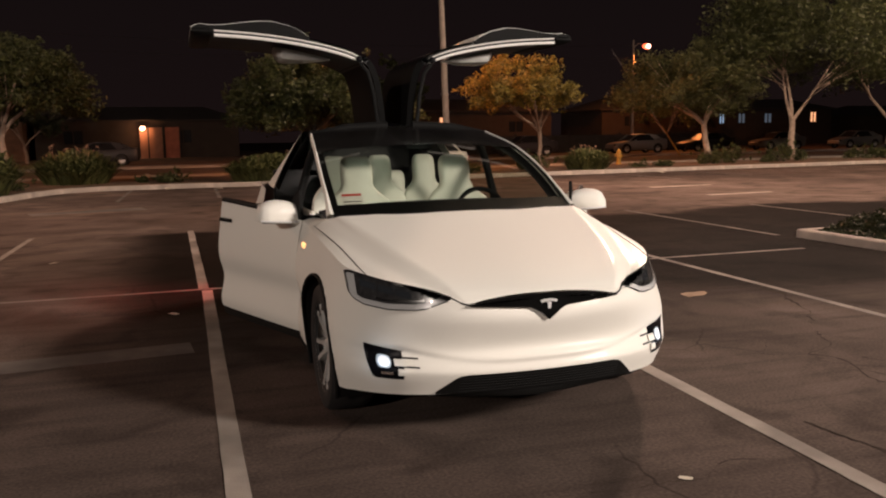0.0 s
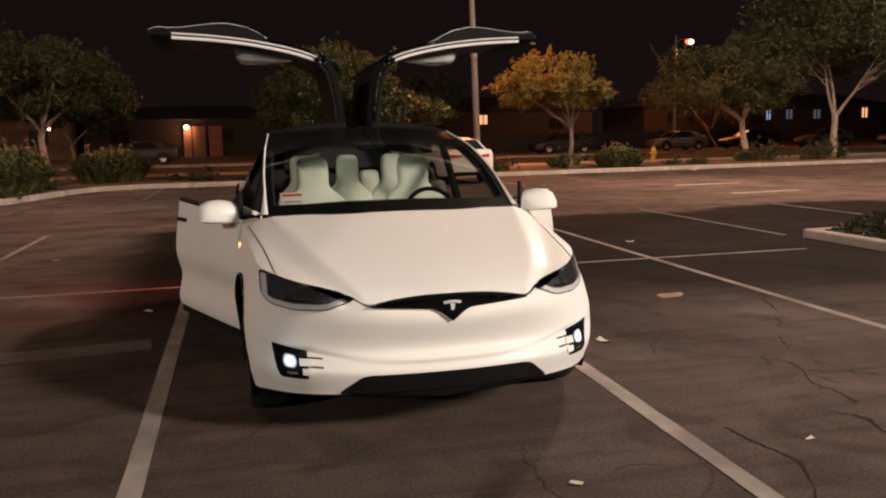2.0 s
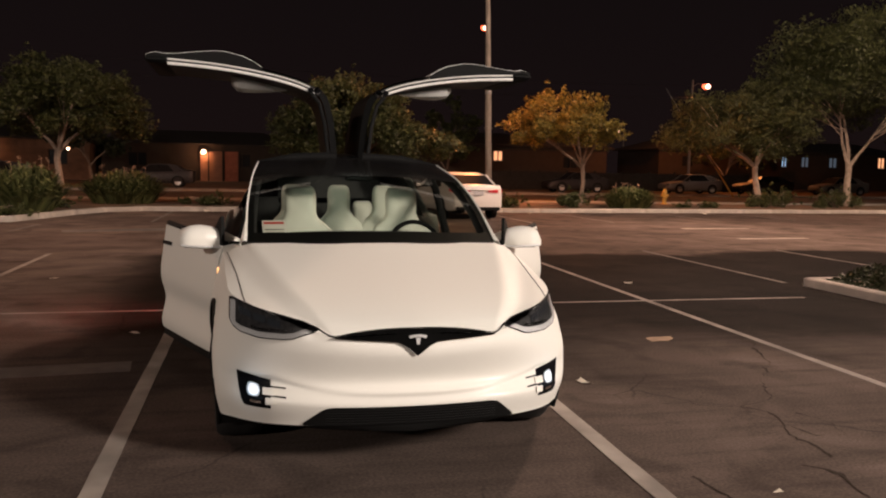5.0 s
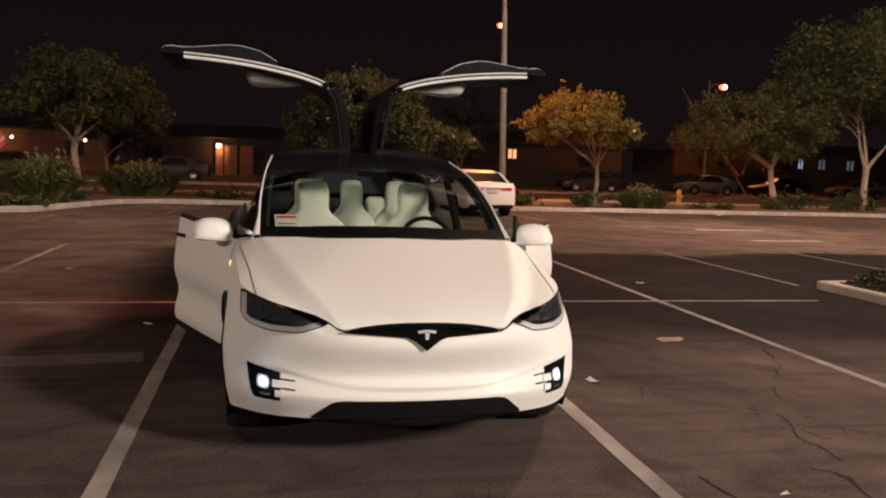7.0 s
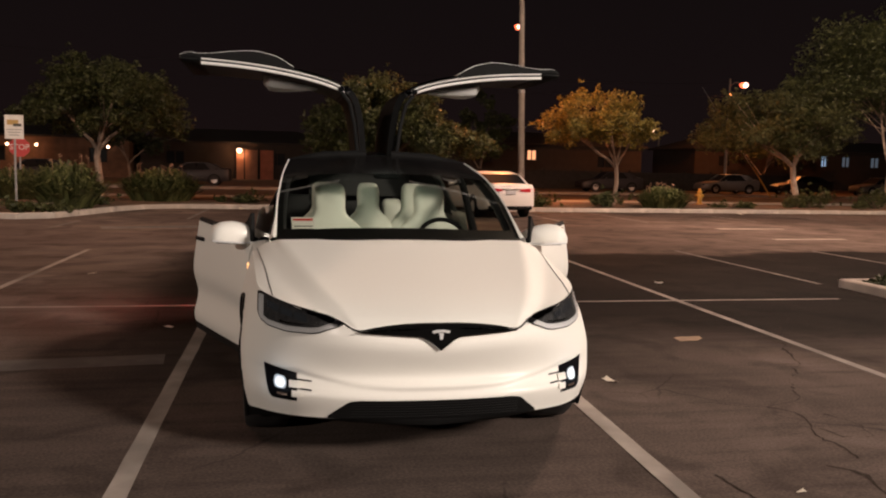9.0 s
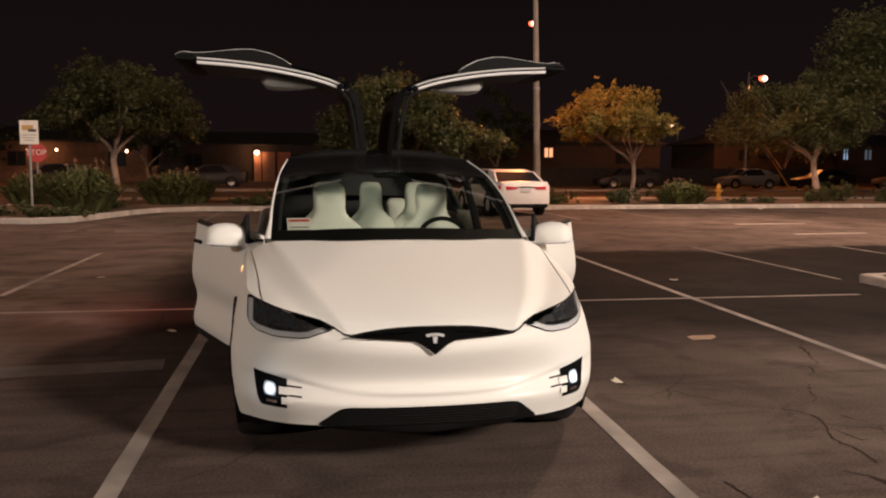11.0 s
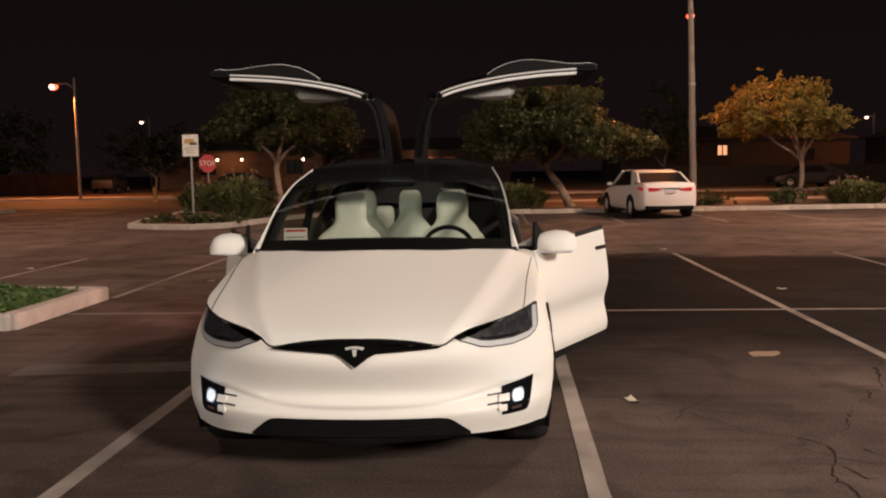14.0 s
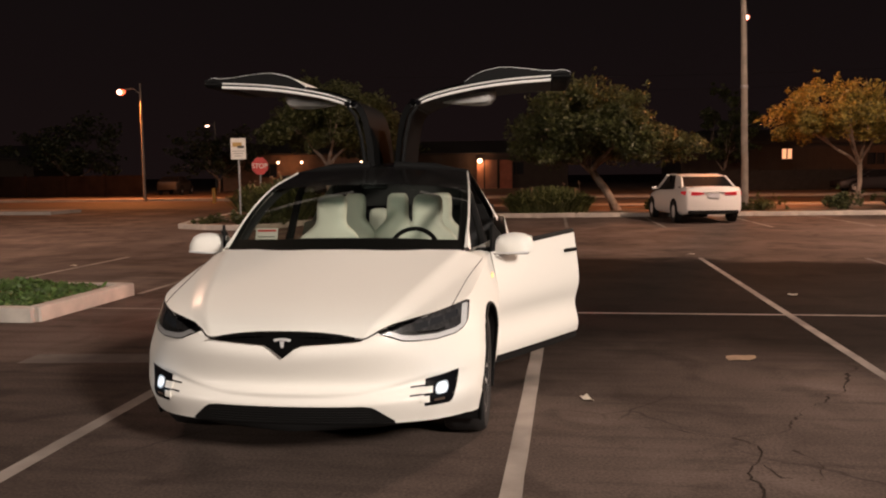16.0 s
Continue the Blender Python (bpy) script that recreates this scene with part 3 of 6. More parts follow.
BELT = [(0, .03, .735), (.42, .052, .722), (.69, .235, .797), (.885, .53, .848), (.925, .85, .902), (.925, 1.25, .960), (.925, 1.58, 1.0),
        (.945, 2.70, 1.065), (.94, 3.62, 1.09), (.89, 4.4, 1.10), (.74, 4.80, 1.08), (0, 4.93, 1.1)]
LINES = [[(-q[1][0], *q[1][1:])] + q + [(-q[-2][0], *q[-2][1:])] for q in (SILL, LIP, WAIST, CHEEK, BELT)]


def body_point(u, v):
    """u: 0 nose to 11 tail; v: 0 sill to 4 belt. The bumper is scooped below a ridge that rises towards the fog lights."""
    p = spline([spline(q, u + 1) for q in LINES], v)
    if u < 3.4:
        ridge = .446 + .067 * min(1, abs(p.x) / .70) ** 3
        low = .366 + .02 * min(1, abs(p.x) / .6) ** 2
        side = max(0, min(1, (3.2 - u) / .9))
        a = max(0, min(1, (ridge - p.z) / .034))
        b = max(0, min(1, (p.z - low) / .05))
        p.y += .021 * side * a * a * (3 - 2 * a) * b * b * (3 - 2 * b)
    return p


US = [i / 10 for i in range(0, 111)]
VS = [i / 12 for i in range(0, 49)]
HOOD_U = [u for u in US if 1 <= u <= 5.4]
SPINE = [(0, .03, .735), (0, .10, .785), (0, .27, .850), (0, .58, .925), (0, .90, 1.000), (0, 1.16, 1.068)]
CREASE = [(.40, .05, .722), (.465, .15, .788), (.535, .31, .846), (.625, .60, .917), (.700, .92, .983), (.760, 1.23, 1.044)]
VALLEY = [(.41, .05, .722), (.560, .19, .780), (.665, .35, .827), (.765, .64, .884), (.820, .94, .946), (.842, 1.30, 1.022)]


def hood_point(u, w):
    """u runs 1 to 5.4 along the belt line; w: 0 middle to 6 at the wing, 2 on the crease."""
    a = (u - 1) / 4.4 * 5
    c0, c1, c2, c3 = spline(SPINE, a), spline(CREASE, a), spline(VALLEY, a), spline(LINES[4], u + 1)
    k = max(0, min(1, (u - 1) / .6))
    c1a = c0.lerp(c1, .84) + Vector((0, 0, .003 * k))
    c1 = c1 + Vector((0, 0, .005 * k))
    k = max(0, min(1, (u - 1.7) / 1.1))
    c2 = c2 + Vector((0, 0, .003 * k))
    c1b = c1.lerp(c2, .5)
    crown = c2.lerp(c3, .58) + Vector((0, 0, .005 * k))
    return spline([(-c1a.x, c1a.y, c1a.z), c0, c1a, c1, c1b, c2, crown, c3], w + 1)


WHEELS = ((.935, .355), (3.90, .355))
ARCH = 0.405


def side_quads():
    """The two halves of the shell below the belt, without arches and side openings, and the bonnet."""
    s = Shape()
    pts = [[body_point(u, v) for v in VS] for u in US]
    for row in pts:
        for p in row:
            for wy, wz in WHEELS:
                d = math.hypot(p.y - wy, p.z - wz)
                if abs(p.x) > .6 and ARCH - .03 < d < ARCH + .012:
                    k = ARCH / d
                    p.y, p.z = wy + (p.y - wy) * k, wz + (p.z - wz) * k
    nv = len(VS)
    faces = []
    for i in range(len(US) - 1):
        for j in range(nv - 1):
            c = (pts[i][j] + pts[i + 1][j] + pts[i][j + 1] + pts[i + 1][j + 1]) / 4
            um, vm = (US[i] + US[i + 1]) / 2, (VS[j] + VS[j + 1]) / 2
            if c.x > .6 and any(math.hypot(c.y - wy, c.z - wz) < ARCH - .004 for wy, wz in WHEELS):
                continue
            if 6 < um < 8 and vm > .5:
                continue
            faces.append((i * nv + j, (i + 1) * nv + j, (i + 1) * nv + j + 1, i * nv + j + 1))
    s.add([p for r in pts for p in r], faces)
    rows = [[hood_point(u, w / 6) for w in range(37)] for u in HOOD_U]
    for _ in range(4):
        for r in rows:
            r[1:36] = [(r[j - 1] + r[j] * 2 + r[j + 1]) / 4 for j in range(1, 36)]
    s.grid(rows)
    return s


def weld(shape, dist=0.0015):
    """Joins doubled points; drops points that no face uses."""
    me = bpy.data.meshes.new("w")
    me.from_pydata([tuple(p) for p in shape.v], [], shape.f)
    bm = bmesh.new()
    bm.from_mesh(me)
    bmesh.ops.remove_doubles(bm, verts=bm.verts, dist=dist)
    bmesh.ops.delete(bm, geom=[v for v in bm.verts if not v.link_faces], context="VERTS")
    bmesh.ops.dissolve_degenerate(bm, dist=0.0005, edges=bm.edges)
    bm.verts.index_update()
    s = Shape()
    s.v = [tuple(v.co) for v in bm.verts]
    s.f = [tuple(v.index for v in f.verts) for f in bm.faces]
    bm.free()
    bpy.data.meshes.remove(me)
    return s


from mathutils.bvhtree import BVHTree

car = thing("electric_car", (0, 0, 0), "white electric SUV with front doors ajar and gull-wing doors raised", "car")
half = side_quads()
shell = Shape()
shell.add(half.v, half.f)
m_half = mirror(half)
shell.add(m_half.v, m_half.f)
shell = weld(shell)
body = part("body", shell, PAINT, car, "pearl white painted body shell and bonnet", slim=True)
body_tree = BVHTree.FromPolygons(shell.v, shell.f)


def front_y(x, z):
    hit = body_tree.ray_cast(Vector((x, -2, z)), Vector((0, 1, 0)))
    return hit[0].y if hit[0] else 0.5


def top_point(x, y):
    """The bonnet's surface under a place, moving inwards where that lies off the edge."""
    for k in range(30):
        hit = body_tree.ray_cast(Vector((x - k * .008, y, 3)), Vector((0, 0, -1)))
        if hit[0] and hit[0].z > .7:
            return hit[0] + Vector((0, 0, .001))
    return Vector((x, y, .9))


def patch(x0, x1, low, high, lift, nx=24, nz=6, skirt=0.012, lean=0.0):
    """A panel laid on the nose between two outlines low(x) and high(x), lifted off the paint."""
    rows = []
    for i in range(nx + 1):
        x = x0 + (x1 - x0) * i / nx
        zl, zh = low(x), high(x)
        row = [(x, front_y(x, zl + (zh - zl) * j / nz) - lift - lean * j / nz, zl + (zh - zl) * j / nz) for j in range(nz + 1)]
        row = [(row[0][0], row[0][1] + skirt + lift, row[0][2] - .001)] + row + [(row[-1][0], row[-1][1] + skirt + lift, row[-1][2] + .001)]
        rows.append(row)
    first = [(p[0], p[1] + skirt + lift, p[2]) for p in rows[0]]
    last = [(p[0], p[1] + skirt + lift, p[2]) for p in rows[-1]]
    return Shape().grid([first] + rows + [last])


# nose: closed mouth with badge, lower intake, splitter
mouth_low = [(-.408, .713), (-.20, .700), (-.10, .693), (-.062, .676), (0, .630), (.062, .676), (.10, .693), (.20, .700), (.408, .713)]
mouth_high = [(x / 100, .751 - .035 * (abs(x) / 40.8) ** 2.3) for x in (-40.8, *range(-40, 41, 2), 40.8)]
mouth = part("grille_bar", patch(-.408, .408, lambda x: lerp_curve(mouth_low, x), lambda x: lerp_curve(mouth_high, x), .015, 60, 30, .035, .020), BARBLACK, car, "gloss black grille bar with a pointed shield", slim=True)
chrome_edge = Shape().tube([(x, front_y(x, lerp_curve(mouth_low, x)) - .016, lerp_curve(mouth_low, x) - .001) for x in [-.40 + i * .02 for i in range(41)]], .0026, 6)
part("chrome_trim", chrome_edge, CHROME, mouth, "thin chrome edge", slim=True)
badge = Shape()
yb = front_y(0, .69) - .025
badge.add([(-.046, yb, .722), (-.040, yb, .711), (-.018, yb - .003, .7165), (0, yb - .004, .7185), (.018, yb - .003, .7165), (.040, yb, .711), (.046, yb, .722), (.02, yb - .004, .728), (0, yb - .005, .729), (-.02, yb - .004, .728)],
          [(0, 1, 2, 9), (9, 2, 3, 8), (8, 3, 4, 7), (7, 4, 5, 6)])
badge.add([(-.0115, yb - .003, .7135), (.0115, yb - .003, .7135), (.0015, yb, .641), (-.0015, yb, .641)], [(3, 2, 1, 0)])
k0 = len(badge.v)
badge.add([(x, y + .009, z) for x, y, z in badge.v], [])
badge.f += [tuple(i + k0 for i in reversed(f)) for f in badge.f]
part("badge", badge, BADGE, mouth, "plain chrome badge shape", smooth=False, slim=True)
intake_high = [(-.548, .281), (-.448, .364), (-.40, .372), (.40, .372), (.448, .364), (.548, .281)]
part("lower_intake", patch(-.548, .548, lambda x: .270, lambda x: lerp_curve(intake_high, x), .006, 50, 6), PLASTIC, car, "black lower air intake", slim=True)
slats = Shape()
for k in range(6):
    z = .282 + k * .015
    slats.tube([(x, front_y(x, z) - .0065, z) for x in [-.44 + i * .04 for i in range(23)]], .0018, 5)
part("intake_mesh", slats, PLASTIC, car, slim=True)
split = Shape()
rows = []
for i in range(0, 33):
    u = i / 10
    p = spline(LINES[0], u + 1)
    n = Vector((p.x * .6, -1 + u * .2, 0)).normalized() if u < 3 else Vector((1, -.2, 0)).normalized()
    k = max(0, 1 - u / 2.2)
    rows.append([p - n * .004 + Vector((0, 0, .008)), p - n * (.022 - .018 * k) + Vector((0, 0, -.012)), p - n * (.085 - .06 * k) + Vector((0, 0, -.022 - .026 * k)), p - n * .16 + Vector((0, 0, -.030 - .024 * k))])
split.grid(rows)
split.grid([[(-x, y, z) for x, y, z in r] for r in rows])
part("front_splitter", split, PLASTIC, car, "matt black lower lip", slim=True)
under = Shape().box((0, 2.7, .20), (1.45, 3.9, .06), .02)
part("underbody", under, PLASTIC, car, slim=True)
for sg in (1, -1):
    part("sill_trim", Shape().box((sg * .90, 2.45, .205), (.08, 2.25, .09), .02), PLASTIC, car, slim=True)

# headlights and fog lights
hl_low = [(.474, .744), (.52, .727), (.56, .712), (.595, .697), (.64, .689), (.76, .683), (.85, .694), (.890, .715), (.908, .75)]
hl_high = [(.474, .747), (.54, .771), (.64, .793), (.76, .815), (.85, .835), (.890, .843), (.908, .835)]


def between(curve, shift=0.0):
    return lambda x: lerp_curve(curve, x) + shift


for sg in (1, -1):
    keep = (lambda s: s) if sg > 0 else mirror
    lamp_unit = part("headlight", keep(patch(.474, .908, between(hl_low), between(hl_high), .006, 44, 12)), LAMPIN, car, "dark smoked headlight with a pale light guide", slim=True)
    guide = patch(.480, .902, between(hl_low, .004), lambda x: min(lerp_curve(hl_low, x) + .027, lerp_curve(hl_high, x) - .004), .0105, 40, 4, .004)
    part("daylight_guide", keep(guide), GUIDE, lamp_unit, "pale grey light guide", slim=True)
    upright = patch(.874, .902, between(hl_low, .02), lambda x: lerp_curve(hl_high, x) - .012, .0100, 5, 4, .004)
    part("side_guide", keep(upright), GUIDE, lamp_unit, "pale grey light guide", slim=True)
    for k in range(3):
        xa = .655 + k * .070
        bulb = patch(xa, xa + .062, lambda x: lerp_curve(hl_high, x) - .058, lambda x: lerp_curve(hl_high, x) - .026, .0095, 6, 3, .003)
        part("projector", keep(bulb), HALF_LIT, lamp_unit, "square projector lens", slim=True)
    low_beam = patch(.60, .80, between(hl_low, .036), between(hl_low, .046), .0100, 12, 2, .004)
    part("reflector", keep(low_beam), CHROME, lamp_unit, slim=True)
    rim = Shape().tube([(x, front_y(x, lerp_curve(hl_low, x)) - .006, lerp_curve(hl_low, x)) for x in [.475 + i * .01 for i in range(44)]], .0022, 6)
    part("seal", keep(rim), SEAM, lamp_unit, slim=True)
    rim = Shape().tube([(x, front_y(x, lerp_curve(hl_high, x)) - .006, lerp_curve(hl_high, x)) for x in [.475 + i * .01 for i in range(44)]], .0028, 6)
    part("seal", keep(rim), SEAM, lamp_unit, slim=True)
    glass = patch(.476, .906, between(hl_low, .002), between(hl_high, -.002), .0145, 40, 7)
    part("lens", keep(glass), LENSGLASS, lamp_unit, "clear headlight lens", slim=True)

    fog_high = [(.690, .482), (.848, .514)]
    fog_low = [(.690, .352), (.806, .350), (.824, .366), (.838, .425), (.848, .495)]
    fog = part("fog_light", keep(patch(.690, .848, between(fog_low), between(fog_high), .004, 16, 8)), BLACK, car, "black fog light recess", slim=True)
    part("lit_lens", keep(patch(.738, .800, lambda x: .432 - .027 * (max(0, 1 - abs((x - .769) / .0313) ** 4)) ** .5, lambda x: .432 + (.030 + .10 * (x - .769)) * (max(0, 1 - abs((x - .769) / .0313) ** 4)) ** .5, .009, 14, 6, .004)), FOGLENS, fog, "bluish fog lens", slim=True)
    part("led", keep(patch(.745, .793, lambda x: .433 - .022 * (max(0, 1 - abs((x - .769) / .0243) ** 2.5)) ** .5, lambda x: .433 + .024 * (max(0, 1 - abs((x - .769) / .0243) ** 2.5)) ** .5, .013, 12, 6, .004)), LIT, fog, "dimly lit white fog lamp", slim=True)
    part("lower_lens", keep(patch(.735, .785, lambda x: .374, lambda x: .388, .008, 8, 2, .004)), CHROME, fog, slim=True)
    part("blade", keep(patch(.676, .726, lambda x: .417, lambda x: .446, .012, 6, 3, .012)), PAINT, fog, "white aero blade", slim=True)
    part("blade", keep(patch(.676, .714, lambda x: .374, lambda x: .404, .012, 6, 3, .012)), PAINT, fog, "white aero blade", slim=True)
    for z in (.449, .411):
        part("slot", keep(patch(.625, .70, lambda x: z + (.005 - .00) * (x - .7) / .075 * .6, lambda x: z + .006 + .003 * (x - .7) / .075, .003, 8, 1, .004)), SEAM, fog, slim=True)
    # shut lines of the bonnet
    y_lamp = front_y(.825, .826)
    trail = [(.825 + .085 * (i / 30) ** .8, y_lamp + .01 + (1.40 - y_lamp) * i / 30) for i in range(31)]
    trail = [top_point(x, y) for x, y in trail]
    seam = Shape().tube(trail, .0022, 6)
    part("panel_gap", keep(seam), SEAM, body, slim=True)
    seam = Shape().tube([(x, front_y(x, z) - .001, z) for x, z in ((.404, .716), (.43, .722), (.45, .731), (.474, .744), (.486, .750))], .0045, 6)
    part("panel_gap", keep(seam), SEAM, body, slim=True)
    # small amber lamp on the wing, behind the arch
    side_x = body_tree.ray_cast(Vector((2, 1.40, .865)), Vector((-1, 0, 0)))[0].x
    part("side_repeater", keep(Shape().box((side_x - .002, 1.40, .865), (.016, .10, .036), .007)), AMBER, car, "small amber side lamp", slim=True)
    # arch liners and lips
    for wy, wz in WHEELS:
        lip = []
        inner = []
        for k in range(33):
            a = math.radians(-28 + 236 * k / 32)
            y, z = wy + (ARCH - .002) * math.cos(a), wz + (ARCH - .002) * math.sin(a)
            zz = max(z, .27)
            uu = 4.0 + (y - .62) if wy < 2 else 8.0 + (y - 3.62)
            uu = min((abs(body_point(q / 10, 2).y - y), q / 10) for q in (range(30, 66) if wy < 2 else range(70, 100)))[1]
            x = min((abs(body_point(uu, q / 8).z - zz), body_point(uu, q / 8).x) for q in range(33))[1]
            lip.append([x + .001, y, z])
        for _ in range(4):
            for k in range(1, 32):
                lip[k][0] = (lip[k - 1][0] + lip[k][0] + lip[k + 1][0]) / 3
        inner = [[(x, y, z), (x - .06, y, z), (.55, y, z)] for x, y, z in lip]
        part("arch_lip", keep(Shape().tube(lip, .010, 8)), PLASTIC, car, "dark wheel arch lip", slim=True)
        part("arch_liner", keep(Shape().grid(inner)), PLASTIC, car, slim=True)

# wheels
for wy, wz in WHEELS:
    for sg in (1, -1):
        wheel = part("wheel", Shape().lathe([(.20, -.10), (.235, -.095), (.245, -.11), (.262, -.118), (.30, -.125), (.335, -.118), (.352, -.095), (.355, -.05), (.355, .05), (.352, .095), (.335, .118), (.30, .125), (.262, .118), (.245, .11), (.235, .095), (.20, .10)], (0, 0, 0), "x", 40), RUBBER, car, "black road tyre with silver alloy rim")
        wheel.matrix_local = pose(sg * (.828 if wy < 2 else .855), wy, wz)
        rim = Shape().lathe([(.248, .112), (.252, .10), (.240, .085), (.225, .02), (.225, -.09)], (0, 0, 0), "x", 40)
        spokes = Shape()
        for k in range(10):
            a = 2 * math.pi * k / 10 + (.09 if k % 2 else -.09)
            d = Vector((0, math.cos(a), math.sin(a)))
            t = Vector((0, -math.sin(a), math.cos(a)))
            rows = []
            for r, w, x in ((.03, .022, .075), (.10, .016, .085), (.18, .015, .098), (.238, .020, .104)):
                c = d * r
                rows.append([c + t * w + Vector((x - .03, 0, 0)), c + t * w * .7 + Vector((x, 0, 0)), c - t * w * .7 + Vector((x, 0, 0)), c - t * w + Vector((x - .03, 0, 0))])
            spokes.grid(rows)
        hub = Shape().lathe([(.001, .095), (.03, .093), (.045, .08), (.05, .04)], (0, 0, 0), "x", 20)
        disc = Shape().lathe([(.06, .0), (.18, .0), (.18, -.02), (.06, -.02)], (0, 0, 0), "x", 32)
        for nm, sh, mt, lb in (("rim", rim, SILVER, "silver alloy rim"), ("spokes", spokes, SILVER, "silver spokes"), ("hub_cap", hub, SILVER, ""), ("brake_disc", disc, STEEL, "")):
            part(nm, sh if sg > 0 else mirror(sh), mt, wheel, lb)

# glasshouse
SCREEN_MID = [(0, 1.13, 1.066), (0, 1.60, 1.285), (0, 2.10, 1.470), (0, 2.62, 1.590)]
SCREEN_SIDE = [(.785, 1.315, 1.052), (.775, 1.70, 1.258), (.742, 2.12, 1.425), (.690, 2.62, 1.542)]


def screen_point(t, w):
    a, b = spline(SCREEN_MID, t), spline(SCREEN_SIDE, t)
    p = Vector((b.x * w, 0, 0))
    k = abs(w) ** 2.4
    p.y, p.z = a.y + (b.y - a.y) * k, a.z + (b.z - a.z) * k
    return p


def screen(t0, t1, lift=0.0):
    rows = [[screen_point(t0 + (t1 - t0) * i / 16, -1 + j / 12) + Vector((0, -lift * .5, lift)) for j in range(25)] for i in range(17)]
    return Shape().grid(rows)


pane = part("windscreen", screen(0, 1.9), WINDSCREEN, car, "clear windscreen, cabin light on behind it")
pane.visible_shadow = False
part("roof_glass", screen(1.9, 3.0), ROOFGLASS, car, "dark tinted roof glass")
band_low = Shape().grid([[screen_point(-.01 + .25 * i / 3, -1 + j / 12) + Vector((0, .004, -.004)) for j in range(25)] for i in range(4)])
part("windscreen_border", band_low, PLASTIC, car, "black border of the windscreen")
for sg in (1, -1):
    edge = Shape().grid([[screen_point(.2 + 2.0 * i / 16, sg * (.945 + .055 * j / 2)) + Vector((0, .004, -.004)) for j in range(3)] for i in range(17)])
    part("windscreen_border", edge, PLASTIC, car, "black border of the windscreen")
cowl = Shape().grid([[Vector((x, spline(SCREEN_MID, 0).y + .185 * (abs(x) / .785) ** 2.4 - .03 + .04 * k, 1.058 - .02 * (k == 0))) for x in [-.765 + i * .0478 for i in range(33)]] for k in range(2)])
part("scuttle", cowl, PLASTIC, car, "black scuttle panel under the windscreen")
for sg in (1, -1):
    keep = (lambda s: s) if sg > 0 else mirror
    rows = []
    for i in range(25):
        t = 3.0 * i / 24
        p = spline(SCREEN_SIDE, t)
        d = (spline(SCREEN_SIDE, min(t + .05, 3)) - spline(SCREEN_SIDE, max(t - .05, 0))).normalized()
        out = Vector((1, 0, 0))
        up = Vector((0, -d.z, d.y))
        w = .009 + .030 * max(0, 1 - t * 1.6)
        rows.append([p - out * .006, p + up * .005 + out * .002, p + up * .006 + out * w * .5, p + up * -.014 + out * w, p - up * .05 + out * w * .8, p - up * .05 - out * .01])
    part("windscreen_pillar", keep(Shape().grid(rows, close=True)), PAINT, car, "white windscreen pillar")
    inner = Shape().tube([spline(SCREEN_SIDE, i / 8) + Vector((-.035, .05, -.035)) for i in range(25)], .028, 8)
    part("pillar_lining", keep(inner), DARKIN, car)
    base = Shape().grid([[Vector((.80, 1.28 + .3 * a, 1.035 - .03 * a)).lerp(spline(LINES[4], 6.25 + .75 * a), b) + Vector((0, 0, .012 * math.sin(b * math.pi))) for b in (0, .25, .5, .75, 1)] for a in (0, .35, .7, 1)])
    part("wing_corner", keep(base), PAINT, body)
    # door opening: pillar between the doors, inner sill, rear quarter
    post = Shape().tube([(.86, 2.70, .26), (.87, 2.70, .60), (.80, 2.70, 1.0), (.745, 2.69, 1.2), (.70, 2.67, 1.35), (.62, 2.64, 1.51)], [.045, .045, .035, .03, .03, .03], 8)
    part("door_post", keep(post), PLASTIC, car, "black door post")
    part("side_opening_rail", keep(Shape().tube([(.70, 2.66, 1.52), (.42, 2.66, 1.585), (.10, 2.66, 1.60)], .03, 8)), PLASTIC, car)
    rows = []
    for i in range(13):
        a = i / 12
        low = spline(LINES[4], 9 + 2.0 * a)
        low.x *= .93
        high = Vector((.60 - .10 * a, 3.66 + .95 * a, 1.57 - .36 * a ** 2))
        rows.append([low.lerp(high, b) + Vector((.015 * math.sin(b * math.pi), 0, 0)) for b in [k / 6 for k in range(7)]])
    part("rear_quarter", keep(Shape().grid(rows)), PAINT, car, "white rear quarter panel")
    part("quarter_lining", keep(Shape().grid([[p - Vector((.05, -.02, .02)) for p in r] for r in rows])), DARKIN, car)
    tail = Shape().box((.62, 4.955, .90), (.36, .05, .10), .02)
    part("tail_light", keep(tail), REDLENS, car, "red tail lamp")
part("roof_spine", Shape().grid([[(x, y, 1.60 + .03 * math.sin((y - 2.6) / 1.1 * 3.14) - .02 * abs(x) / .11) for x in (-.11, -.05, 0, .05, .11)] for y in (2.6, 2.9, 3.2, 3.5, 3.7)]), BLACK, car, "black roof spine carrying the gull-wing hinges")
hatch = Shape().grid([[Vector((x * (.60 - .10 * a), 3.66 + .95 * a, 1.60 - .36 * a ** 2 - .03 * x * x)) for x in [-1 + i / 6 for i in range(13)]] for a in [k / 8 for k in range(9)]])
part("hatch_glass", hatch, CARGLASS, car, "dark rear hatch glass")
hatch = Shape().grid([[Vector((x * (.50 + .24 * a), 4.61 + .30 * a, 1.24 - .14 * a - .03 * x * x * (1 - a))) for x in [-1 + i / 6 for i in range(13)]] for a in [k / 4 for k in range(5)]])
part("tailgate", hatch, PAINT, car)

